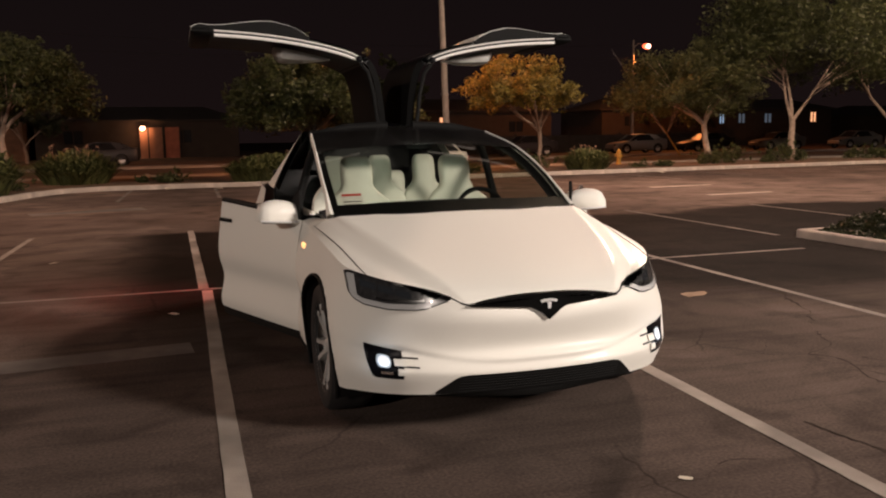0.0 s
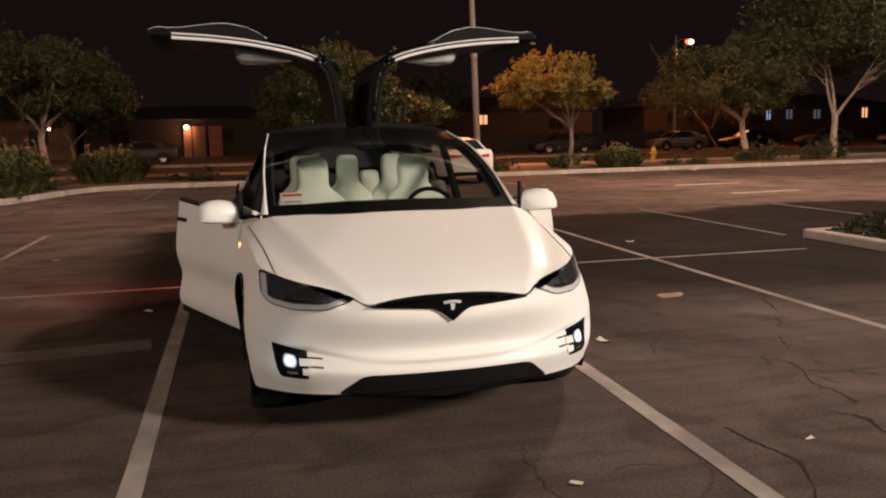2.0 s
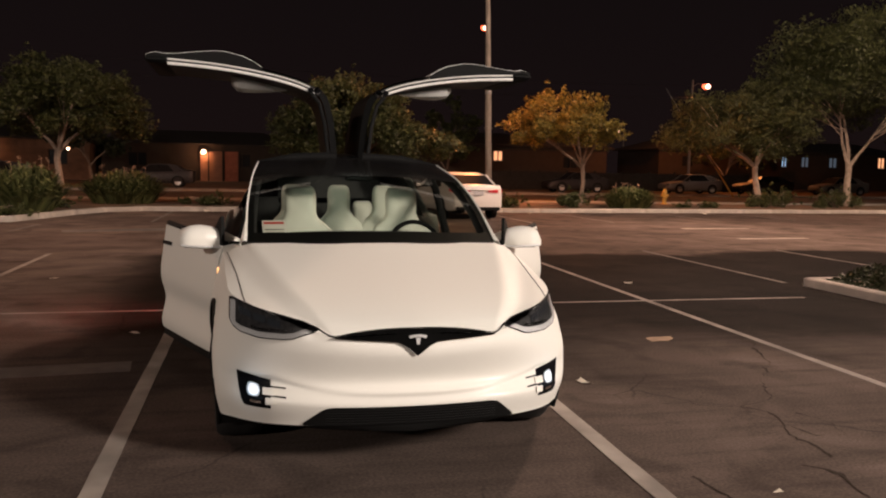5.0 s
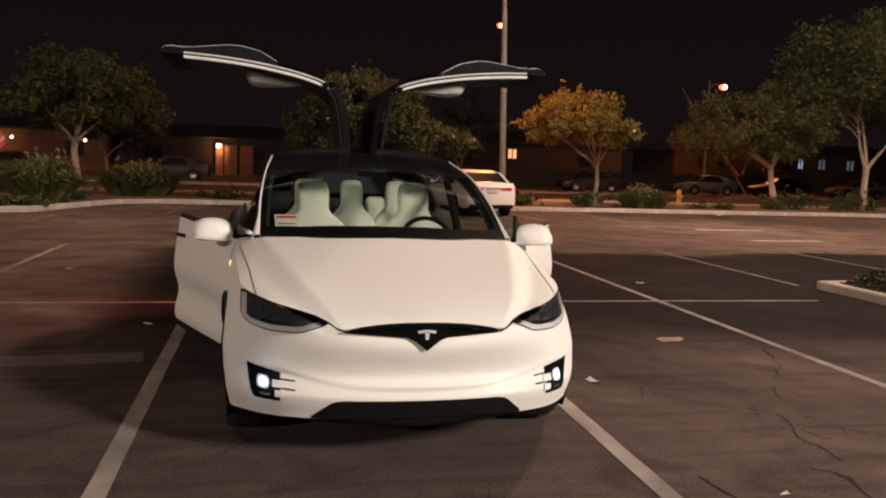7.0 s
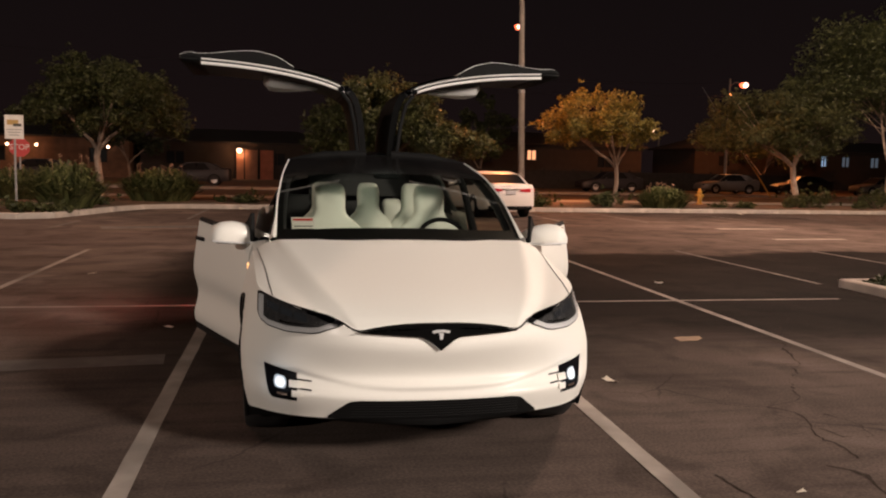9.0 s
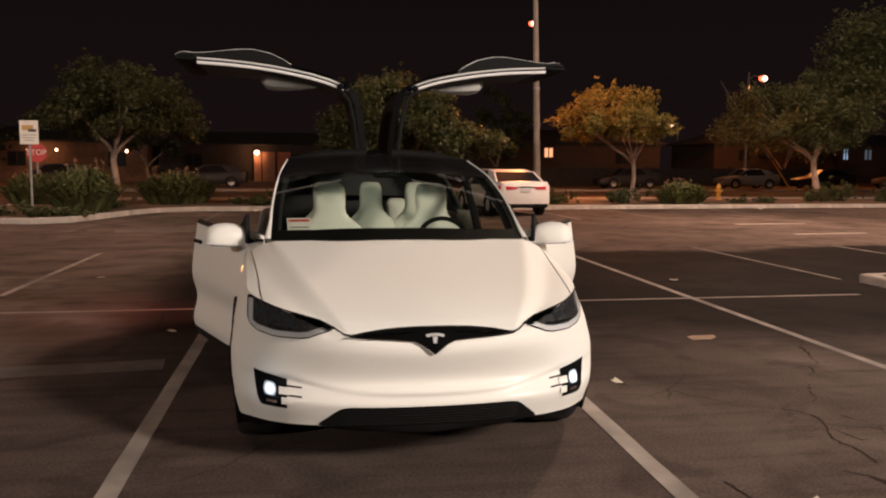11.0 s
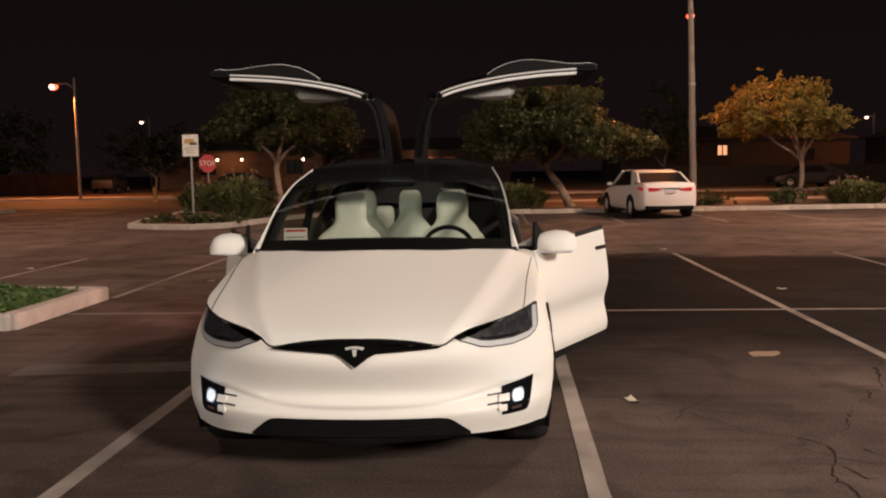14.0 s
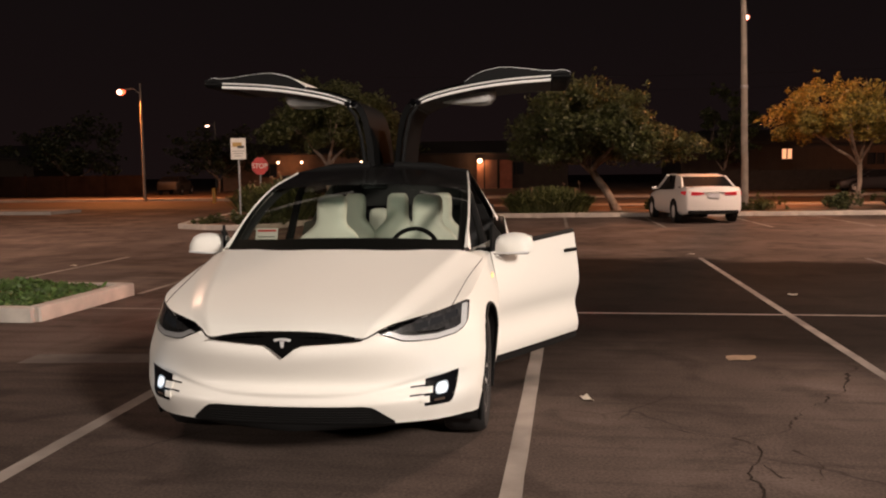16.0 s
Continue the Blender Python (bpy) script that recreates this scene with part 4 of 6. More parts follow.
# cabin
part("cabin_floor", Shape().box((0, 2.75, .33), (1.62, 2.9, .08), .02), DARKIN, car)
dash = Shape().grid([[(x, y + .10 * (abs(x) / .8) ** 2, z - .05 * (abs(x) / .8) ** 3) for x in [-.80 + i * .1 for i in range(17)]] for y, z in ((1.12, .98), (1.25, 1.035), (1.45, 1.07), (1.62, 1.095), (1.70, 1.03), (1.66, .82), (1.60, .6), (1.58, .35))])
part("dashboard", dash, DARKIN, car, "dark dashboard")
part("instrument_hood", Shape().box((.36, 1.66, 1.02), (.36, .16, .07), .03), DARKIN, car)
part("touch_screen", Shape().box((0, 1.70, .80), (.28, .02, .40), .008), BLACK, car)
part("centre_console", Shape().box((0, 2.15, .52), (.22, .9, .30), .04), DARKIN, car)
part("mirror_inside", Shape().box((0.02, 2.24, 1.435), (.20, .03, .045), .012), PLASTIC, car, "dark rear-view mirror")
part("firewall", Shape().box((0, 1.22, .70), (1.6, .04, .62), .01), DARKIN, car)
# added dark panels that keep the red tail glow out of the cabin
part("rear_glow_screen", Shape().box((0, 4.15, .80), (1.62, .05, .86), .01), DARKIN, car)

part("rear_glow_screen", Shape().box((0, 4.15, 1.33), (.98, .05, .34), .01), DARKIN, car)


def car_seat(x, y, w, top, lean=14):
    """One seat: shaped cushion, shell back with shoulders, narrow head part."""
    seat = part("seat", Shape().box((0, 0, .13), (w, .50, .16), .055), SEATS, car, "white leather seat")
    seat.matrix_local = pose(x, y, .40)
    rows = []
    h = top - .40
    prof = [(.10, .46, .070), (.22, .50, .085), (.40, .52, .088), (.55, .515, .085), (.62, .495, .080), (.665, .445, .076), (.70, .375, .072), (.735, .29, .068), (.765, .245, .066), (.80, .228, .066), (.85, .235, .068), (.91, .235, .066), (.955, .222, .060), (.980, .198, .048), (.993, .165, .032), (1.0, .12, .014)]
    for f, ww, dd in prof:
        z = f * h
        yc = .20 + math.tan(radians(lean)) * (z - .1) 
        hw = ww * w / .52 / 2
        ring = []
        for k in range(20):
            a = 2 * math.pi * k / 20
            ca, sa = math.cos(a), math.sin(a)
            px = hw * math.copysign(abs(ca) ** .55, ca)
            py = dd * math.copysign(abs(sa) ** .7, sa) - (.035 * abs(ca) ** 3 if f < .68 else 0)
            ring.append((px, yc + py, z))
        rows.append(ring)
    back = Shape().grid(rows, close=True)
    back.f.append(tuple(range(len(back.v) - 20, len(back.v))))
    part("backrest", back, SEATS, seat, "white leather backrest with built-in headrest")
    if y < 2.6:
        for sx in (-1, 1):
            part("belt_slot", Shape().box((sx * w * .34, .255 + math.tan(radians(lean)) * .40, .66 * h), (.035, .03, .02), .006), DARKIN, seat)
    part("seat_post", Shape().box((0, .02, .0), (.26, .36, .12), .03), DARKIN, seat)
    return seat


car_seat(-.385, 2.12, .53, 1.37)
car_seat(.385, 2.12, .53, 1.37)
for sx in (-.39, 0, .39):
    car_seat(sx, 3.02, .43, 1.36, 10)
for sx in (-.30, .30):
    car_seat(sx, 3.72, .42, 1.20, 8)
wheel_ring = Shape()
rows = []
for k in range(37):
    a = 2 * math.pi * k / 36
    c = Vector((.172 * math.cos(a), 0, .166 * math.sin(a)))
    o = Vector((math.cos(a), 0, math.sin(a)))
    rows.append([c + .0165 * (math.cos(2 * math.pi * j / 8) * o + math.sin(2 * math.pi * j / 8) * Vector((0, 1, 0))) for j in range(8)])
wheel_ring.grid(rows, close=True)
sw = part("steering_wheel", wheel_ring, PLASTIC, car, "black steering wheel")
sw.matrix_local = pose(.37, 1.86, .985, -24, 0, 0)
part("hub", Shape().box((0, -.005, -.01), (.17, .05, .11), .03), PLASTIC, sw)
part("spoke", Shape().box((0, 0, 0), (.35, .02, .035), .008), PLASTIC, sw)
part("spoke", Shape().box((0, 0, -.10), (.04, .02, .16), .008), PLASTIC, sw)
# permit card behind the windscreen
cardm = pose(-.61, 1.58, 1.115, 58, 0, 8)
permit = part("permit_card", Shape().box((0, 0, 0), (.15, .11, .002)), SIGNWHITE, car, "white permit card with a red band")
permit.matrix_local = cardm
part("red_band", Shape().box((0, .036, .002), (.13, .016, .001)), SIGNRED, permit)
part("print_bar", Shape().box((0, -.012, .002), (.12, .007, .001)), SIGNDARK, permit)
part("print_bar", Shape().box((0, -.034, .002), (.12, .007, .001)), SIGNDARK, permit)


# front doors, standing ajar on their hinges
def front_door(sg, angle):
    keep = (lambda s: s) if sg > 0 else mirror
    hinge = Vector((.955, 1.575, 0))
    vs = [.55 + 3.45 * i / 20 for i in range(21)]
    us = [6 + i / 20 for i in range(21)]
    outer = [[body_point(u, v) - hinge for v in vs] for u in us]
    for i, row in enumerate(outer):
        for p in row:
            p.y += .006 - .012 * (i / 20)
    skin = Shape().grid(outer)
    inner = [[p - Vector((.085 if 0 < i < 20 and 0 < j < 20 else .05, 0, 0)) for j, p in enumerate(r)] for i, r in enumerate(outer)]
    loop = lambda g: [r[0] for r in g] + g[-1][1:] + [r[-1] for r in reversed(g)][1:] + list(reversed(g[0]))[1:-1]
    edge = Shape().grid([loop(outer), loop(inner)], close=True)
    door = part("front_door", keep(skin), PAINT, car, "white front door standing ajar, window lowered")
    hw = hinge if sg > 0 else Vector((-hinge.x, hinge.y, 0))
    door.matrix_local = Matrix.Translation(hw) @ Matrix.Rotation(radians(-sg * angle), 4, "Z")
    part("door_edge", keep(edge), PAINT, door)
    part("inner_panel", keep(Shape().grid(inner)), GREYIN, door, "grey inner door panel")
    top = [(r[-1].x - .022, r[-1].y, r[-1].z + .012) for r in outer]
    part("window_seal", keep(Shape().tube(top, [.020] * len(top), 8)), PLASTIC, door, "black window seal")
    low = Shape().grid([[(p.x - .008, p.y, p.z + .004), (p.x - .004, p.y, p.z - .052), (p.x - .06, p.y, p.z - .058)] for p in [r[0] for r in outer]])
    part("lower_trim", keep(low), PLASTIC, door)
    ph = body_point(6.905, 3.66) - hinge
    part("door_handle", keep(Shape().box((ph.x + .006, ph.y, ph.z), (.016, .19, .026), .007)), PLASTIC, door, "dark flush door handle")
    # small fixed pane by the mirror
    sail = Shape().prism([(.02, 0.0), (.26, .03), (.05, .20), (.03, .20)], .02, Matrix(((0, 0, 1, -.05), (1, 0, 0, 0), (0, 1, 0, .985), (0, 0, 0, 1))))
    part("mirror_sail", keep(sail), PLASTIC, door, "black mirror mounting triangle")
    # door mirror
    cap = Shape()
    rows = []
    for k in range(19):
        a = k / 18
        x = -.290 + .490 * a
        # a wedge: low at the stalk, highest two thirds out, drawn to a rounded tip over a flat bottom
        rise = lerp_curve([(0, .014), (.15, .030), (.30, .060), (.45, .096), (.58, .118), (.72, .127), (.84, .120), (.93, .100), (.98, .070), (1, .036)], a)
        deep = lerp_curve([(0, .030), (.15, .062), (.4, .086), (.75, .090), (.90, .078), (.97, .056), (1, .028)], a)
        floor_z = .990 + .016 * a
        ring = []
        for j in range(20):
            b = 2 * math.pi * j / 20
            cb, sb = math.cos(b), math.sin(b)
            zz = rise * sb ** .72 if sb > 0 else -.010 * abs(sb) ** .5
            ring.append((x, .128 + .035 * a + deep * math.copysign(abs(cb) ** .75, cb), floor_z + zz))
        rows.append(ring)
    cap.grid(rows, close=True)
    cap.f.append(tuple(range(20)))
    cap.f.append(tuple(range(18 * 20, 19 * 20)))
    wing_mirror = part("door_mirror", keep(cap), PAINT, door, "white door mirror cap")
    part("mirror_base", keep(Shape().tube([(-.26, .126, .986), (-.10, .136, .986), (.04, .146, .990), (.16, .158, .996)], [.024, .055, .060, .03], 10).moved(Matrix.Translation((0, 0, .988)) @ Matrix.Diagonal((1, 1, .22, 1)) @ Matrix.Translation((0, 0, -.988)))), BLACK, wing_mirror, "black mirror underside")
    part("chrome_line", keep(Shape().tube([(-.28, .085, .981), (-.20, .060, .985), (-.08, .036, .989), (.06, .036, .994), (.15, .062, .999), (.20, .104, 1.003)], .0075, 6)), BADGE, wing_mirror, "thin chrome line")
    part("mirror_arm", keep(Shape().tube([(-.10, .03, 1.0), (-.18, .08, .99), (-.16, .12, .985), (-.06, .13, .990)], [.03, .03, .026, .02], 8)), PLASTIC, wing_mirror, "black mirror stalk")
    part("mirror_glass", keep(Shape().box((.045, .231, 1.056), (.23, .006, .10), .003)), CHROME, wing_mirror, "mirror glass")
    return door


front_door(1, 31)
front_door(-1, 21.5)


# raised gull-wing doors
UNDER = [(.13, 1.58), (.155, 1.82), (.195, 2.00), (.265, 2.085), (.45, 2.155), (.75, 2.215), (1.05, 2.25), (1.36, 2.268)]


def wing_under(t):
    p = spline([(x, 0, z) for x, z in UNDER], t)
    return p.x, p.z


def gull_wing(sg):
    keep = (lambda s: s) if sg > 0 else mirror
    y0, y1 = 2.735, 3.72

    def slab(t0, t1, thick0, thick1, ya, yb, n=16, bow=0.0):
        rows = []
        for i in range(n + 1):
            t = t0 + (t1 - t0) * i / n
            x, z = wing_under(t)
            xa, za = wing_under(t - .05)
            xb, zb = wing_under(t + .05)
            d = Vector((xb - xa, 0, zb - za)).normalized()
            nrm = Vector((-d.z, 0, d.x))
            th = thick0 + (thick1 - thick0) * i / n + bow * math.sin(math.pi * i / n)
            p = Vector((x, 0, z))
            rows.append([Vector((p.x, ya, p.z)), Vector((p.x, yb, p.z)), Vector(((p + nrm * th).x, yb - .02, (p + nrm * th).z)), Vector(((p + nrm * th).x, ya + .02, (p + nrm * th).z))])
        s = Shape().grid(rows, close=True)
        s.f.append((0, 1, 2, 3))
        m = len(s.v)
        s.f.append((m - 1, m - 2, m - 3, m - 4))
        return s

    wing = part("gull_wing_door", keep(slab(2.7, 7.0, .035, .035, y0, y1)), DARKIN, car, "raised gull-wing rear door, dark lining underneath")
    part("roof_panel", keep(slab(0, 3.0, .05, .05, y0 + .01, y1 - .02, 14)), ROOFPANEL, wing, "black glass roof part of the door")
    part("side_window", keep(Shape().grid([[(wing_under(3.2 + 1.7 * i / 8)[0], y, wing_under(3.2 + 1.7 * i / 8)[1] + .055) for y in (y0 + .06, y0 + .4, y0 + .8, y1 - .08)] for i in range(9)])), CARGLASS, wing, "dark side window")
    # painted outer skin, with the bulge of the body side
    top = [(.66, 2.262), (.72, 2.300), (.80, 2.338), (.93, 2.366), (1.02, 2.366), (1.15, 2.352), (1.28, 2.334), (1.38, 2.330), (1.43, 2.338), (1.47, 2.330), (1.505, 2.312)]
    low = [(.66, 2.230), (.72, 2.242), (.80, 2.255), (.93, 2.272), (1.02, 2.280), (1.15, 2.290), (1.28, 2.294), (1.38, 2.292), (1.43, 2.290), (1.47, 2.294), (1.50, 2.304)]
    rows = []
    for (xt, zt), (xl, zl) in zip(top, low):
        rows.append([(xl, y0 + .02, zl), (xt, y0 + .05, zt - .03), (xt, y0 + .10, zt - .006), (xt, y0 + .2, zt), (xt, y1 - .3, zt), (xt, y1 - .10, zt - .01), (xl, y1 - .03, zl)])
    skin = Shape().grid(rows, close=True)
    skin.f += [tuple(range(7)), tuple(range(len(skin.v) - 1, len(skin.v) - 8, -1))]
    part("outer_skin", keep(skin), PAINT, wing, "white outer door skin")
    jamb = Shape().grid([[(xl, y0 + .005, zl - .004), (xt, y0 + .008, zt - .004)] for (xt, zt), (xl, zl) in zip(top, low)] + [[(xl, y0 + .03, zl), (xt, y0 + .06, zt - .004)] for (xt, zt), (xl, zl) in zip(reversed(top), reversed(low))], close=False)
    part("jamb", keep(jamb), PLASTIC, wing, "dark inner edge of the raised door")
    rim = Shape().tube([(x, y0 + .03, z - .001) for x, z in top], .0028, 6)
    part("skin_edge", keep(rim), STRIP, wing)
    for dz, hh, yy in ((-.012, .020, y0 - .014), (.020, .012, y0 - .004)):
        rows = []
        for i in range(33):
            t = 3.0 + 3.95 * i / 32
            x, z = wing_under(t)
            z += dz
            rows.append([(x, yy, z - hh / 2), (x, yy - .006, z), (x, yy, z + hh / 2), (x, yy + .02, z + hh / 2), (x, yy + .02, z - hh / 2)])
        part("door_seal", keep(Shape().grid(rows, close=True)), STRIP, wing, "pale door edge catching the light")
    tip = Shape().box((1.425, y0 + .47, 2.283), (.165, .97, .050), .02)
    part("sill_cap", keep(tip), PLASTIC, wing)
    knee = Shape().box((.245, y0 + .005, 2.105), (.06, .05, .05), .02)
    part("hinge_cover", keep(knee), BLACK, wing, "black hinge cover")
    pod = Shape()
    rows = []
    for k in range(11):
        a = k / 10
        r = lerp_curve([(0, .10), (.3, .50), (.6, .82), (.85, 1.0), (.95, .92), (1, .6)], a)
        c = (.46 + .43 * a, 3.02 + .05 * a, 2.075 + .085 * a)
        rows.append([(c[0], c[1] + .16 * r * math.copysign(abs(math.cos(b)) ** .5, math.cos(b)), c[2] + .052 * r * math.copysign(abs(math.sin(b)) ** .6, math.sin(b)) + .05 * (1 - r)) for b in [2 * math.pi * j / 12 for j in range(12)]])
    pod.grid(rows, close=True)
    pod.f.append(tuple(range(12)))
    pod.f.append(tuple(range(120, 132)))
    part("armrest", keep(pod), ARMREST, wing, "grey padded armrest")
    bolt = Shape().lathe([(.001, -.03), (.022, -.028), (.026, 0), (.022, .02)], (.292, y0 - .012, 2.098), "y", 12)
    part("hinge_bolt", keep(bolt), BLACK, wing, "black round hinge bolt")
    side = Shape().tube([(.155, y0 - .01, 1.60), (.185, y0 - .015, 1.84), (.225, y0 - .015, 2.0), (.285, y0 - .012, 2.075)], .016, 8)
    part("roof_seal", keep(side), PLASTIC, wing, "dark rubber roof seal")


gull_wing(1)
gull_wing(-1)


# ---- parked cars ----
def saloon(name, place, turn, paint, label, length=4.85, width=1.82, height=1.46, tail_lit=True):
    """A four-door saloon; local y runs from the tail (0) to the nose."""
    top = thing(name, place, label, "car", turn=turn)
    L, W, H = length, width / 2, height
    # (y, half width, sill z, belt z)
    stations = [(0.0, .70, .38, .98), (.06, .80, .30, 1.03), (.30, .87, .26, 1.06), (.75, .90, .25, 1.03), (1.4, .91, .24, .98), (2.4, .91, .24, .95), (3.3, .90, .24, .93), (4.0, .89, .25, .84), (4.55, .83, .25, .74), (4.80, .66, .30, .66), (4.85, .50, .38, .60)]
    stations = [(y / 4.85 * L, w / .91 * W, s, b / 1.46 * H) for y, w, s, b in stations]
    rows = []
    for y, w, s, b in stations:
        m = (s + b) / 2
        rows.append([(-w * .9, y, s), (-w, y, s + .12), (-w * 1.0, y, m), (-w * .98, y, b - .1), (-w * .92, y, b), (-w * .5, y, b + .02), (0, y, b + .03), (w * .5, y, b + .02), (w * .92, y, b), (w * .98, y, b - .1), (w, y, m), (w, y, s + .12), (w * .9, y, s)])
    fine = []
    for i in range(len(rows) * 4 - 3):
        fine.append([spline([r[j] for r in rows], i / 4) for j in range(13)])
    s = Shape().grid(fine)
    s.f.append(tuple(range(13)))
    s.f.append(tuple(len(s.v) - 13 + j for j in reversed(range(13))))
    part("body", s, paint, top)
    k = H / 1.46
    cab = [(.55, .74, 1.03, .0), (1.10, .66, 1.36, 1), (1.7, .62, 1.445, 1), (2.4, .62, 1.45, 1), (2.75, .63, 1.40, 1), (3.45, .74, .96, 0)]
    cab = [(y / 4.85 * L, w / .91 * W, z * k) for y, w, z, _ in cab]
    roof = Shape().grid([[Vector((x * w, y, z - .03 * x * x)) for x in (-1, -.6, 0, .6, 1)] for y, w, z in cab[1:5]])
    belt = lambda y: lerp_curve([(a, c) for a, _, _, c in stations], y)
    half_w = lambda y: lerp_curve([(a, b) for a, b, _, _ in stations], y) * .90
    part("roof", roof, paint, top)
    rear = Shape().grid([[Vector((x * (half_w(.55) * .93 * (1 - a) + cab[1][1] * a), cab[0][0] + (cab[1][0] - cab[0][0]) * a, (belt(.55) + .02) * (1 - a) + cab[1][2] * a)) for x in (-1, -.5, 0, .5, 1)] for a in (0, .33, .66, 1)])
    part("rear_window", rear, CARGLASS, top, "dark rear window")
    front = Shape().grid([[Vector((x * (half_w(3.4) * .95 * (1 - a) + cab[4][1] * a), cab[5][0] + (cab[4][0] - cab[5][0]) * a, (belt(3.4) + .01) * (1 - a) + cab[4][2] * a)) for x in (-1, -.5, 0, .5, 1)] for a in (0, .5, 1)])
    part("windscreen", front, CARGLASS, top)
    for sg in (-1, 1):
        rows = []
        for i in range(15):
            y = cab[0][0] + (cab[5][0] - cab[0][0]) * i / 14
            zt = lerp_curve([(c[0], c[2]) for c in cab], y)
            wt = lerp_curve([(c[0], c[1]) for c in cab], y)
            wb, zb = half_w(y) * .99, belt(y) - .01
            f = (zt - zb) / (1.45 * k - zb)
            rows.append([(sg * (wb + (wt - wb) * b), y, zb + (zt - zb) * b) for b in (0, .5, 1)])
        part("side_glass", Shape().grid(rows), CARGLASS, top, "dark side windows")
        for y0, z0, y1, z1 in ((cab[0][0], cab[0][2], cab[1][0], cab[1][2]), (cab[4][0], cab[4][2], cab[5][0], cab[5][2])):
            w0 = half_w(y0) * .96
            w1 = cab[1][1] if y0 < L / 2 else half_w(y1) * .97
            w0 = w0 if y0 < L / 2 else cab[4][1]
            part("pillar", Shape().tube([(sg * w0, y0, z0 + .005), (sg * w1, y1, z1 + .005)], [.05, .035], 6), paint, top)
        # wide rear pillar and roof rail, a touch proud of the glass
        rear_pillar = []
        for b in (0, .25, .5, .75, 1):
            yb, yf = cab[0][0] + (cab[1][0] - cab[0][0]) * b, (1.22 + .42 * b) / 4.85 * L
            zb, zf = (belt(.55) + .015) * (1 - b) + (cab[1][2] + .004) * b, (belt(1.2) - .01) * (1 - b) + (lerp_curve([(c[0], c[2]) for c in cab], yf) - .012) * b
            wr, wf = half_w(.55) * .95 * (1 - b) + (cab[1][1] + .006) * b, half_w(1.2) * .995 * (1 - b) + (cab[1][1] + .012) * b
            rear_pillar.append([(sg * (wr - .03), yb, zb + .004), (sg * (wr + .012), yb + .02, zb), (sg * (wf + .008), yf, zf)])
        part("rear_pillar", Shape().grid(rear_pillar), paint, top)
        part("roof_rail", Shape().tube([(sg * (w - .005), y, z - .028) for y, w, z in cab[1:5]], .032, 6), paint, top)
        part("pillar", Shape().box((sg * (half_w(2.2) + .005 - .12), 2.15 / 4.85 * L, 1.18 * k), (.03, .08, .46), .01), BLACK, top)
        if tail_lit:
            lens = Shape().grid([[(sg * x, yy, zz) for x, yy, zz in r] for r in ([(.30, -.018, .90), (.30, -.018, .95)], [(.52, -.012, .88), (.52, -.006, .97)], [(.70, .02, .87), (.70, .02, .985)], [(.83, .11, .88), (.82, .10, .99)], [(.885, .32, .93), (.875, .30, .985)])])
            lens.v = [(x * W / .91, y - .012, (z - .05) * k) for x, y, z in lens.v]
            part("tail_light", lens, REDLENS, top, "red tail lamp")
        else:
            part("headlight", Shape().box((sg * W * .68, L - .14, .66 * k), (.30, .16, .12), .04), CARGLASS, top)
        for y in (.98 / 4.85 * L, 3.80 / 4.85 * L):
            wheel = part("wheel", Shape().lathe([(.19, -.09), (.22, -.10), (.31, -.10), (.325, -.07), (.325, .07), (.31, .10), (.22, .10), (.19, .09)], (0, 0, 0), "x", 24), RUBBER, top)
            wheel.matrix_local = pose(sg * (W - .085), y, .325)
            hubs = Shape().lathe([(.001, .075), (.05, .08), (.06, .06), (.19, .075), (.205, .092), (.215, .07)], (0, 0, 0), "x", 20)
            part("rim", hubs if sg > 0 else mirror(hubs), SILVER, wheel)
            arch = Shape().tube([(sg * (W + .003), y + .37 * math.cos(a), .335 + .37 * math.sin(a)) for a in [math.pi * i / 12 for i in range(13)]], .02, 5)
            part("arch_lip", arch, PLASTIC, top)
            # flat black ring drawn for the shade inside the uncut wheel arch
            part("arch_shadow_gap", Shape().lathe([(.36, -.004), (.22, 0.0)], (sg * (W + .002), y, .335), "x", 24), PLASTIC, top)
        part("door_mirror", Shape().box((sg * (W + .09), 3.05 / 4.85 * L, 1.0 * k), (.18, .08, .12), .03), paint, top)
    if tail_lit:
        part("number_plate", Shape().box((0, -.022, .81 * k), (.31, .012, .13), .004), PLATE, top, "pale blank number plate")
        part("chrome_strip", Shape().box((0, -.02, .905 * k), (.66, .02, .026), .006), CHROME, top)
        part("bumper_trim", Shape().box((0, .03, .335), (1.46 * W / .91, .10, .13), .03), PLASTIC, top, "black lower bumper")
        part("boot_lip", Shape().box((0, .09, 1.062 * k), (1.30, .10, .02), .008), paint, top)
    return top


saloon("dark_saloon_car", (34.6, 26.2, 0.0), 4.0, CARDARK, "dark saloon parked nose-in at the far kerb", 4.7, 1.8, 1.45)["category"] = "car"
saloon("saloon_car", (6.32, 20.70, 0.0), 5.5, CARWHITE, "white saloon parked nose-in at the far kerb, red tail lamps", 4.85, 1.83, 1.47)
# the car at x -27.6 is a pale one, painted dark for dim light
STREETCARS = ((-3.8, 50.4, 88, CARDARK), (24.5, 50.8, 90, CARDARK), (34.0, 51.4, 90, CARSILVER), (40.5, 51.8, 90, CARDARK), (47.5, 52.0, 90, CARSILVER), (-12.4, 47.8, 92, CARDARK), (-27.6, 57.0, 8, CARDARK), (56, 52.5, 90, CARSILVER))
for x, y, a, pnt in STREETCARS:
    saloon("parked_car", (x, y, .14), a, pnt, ("dark saloon" if pnt is CARDARK else "grey saloon") + " parked across the street in the dark", 4.6, 1.8, 1.44, False)["group"] = "street cars"


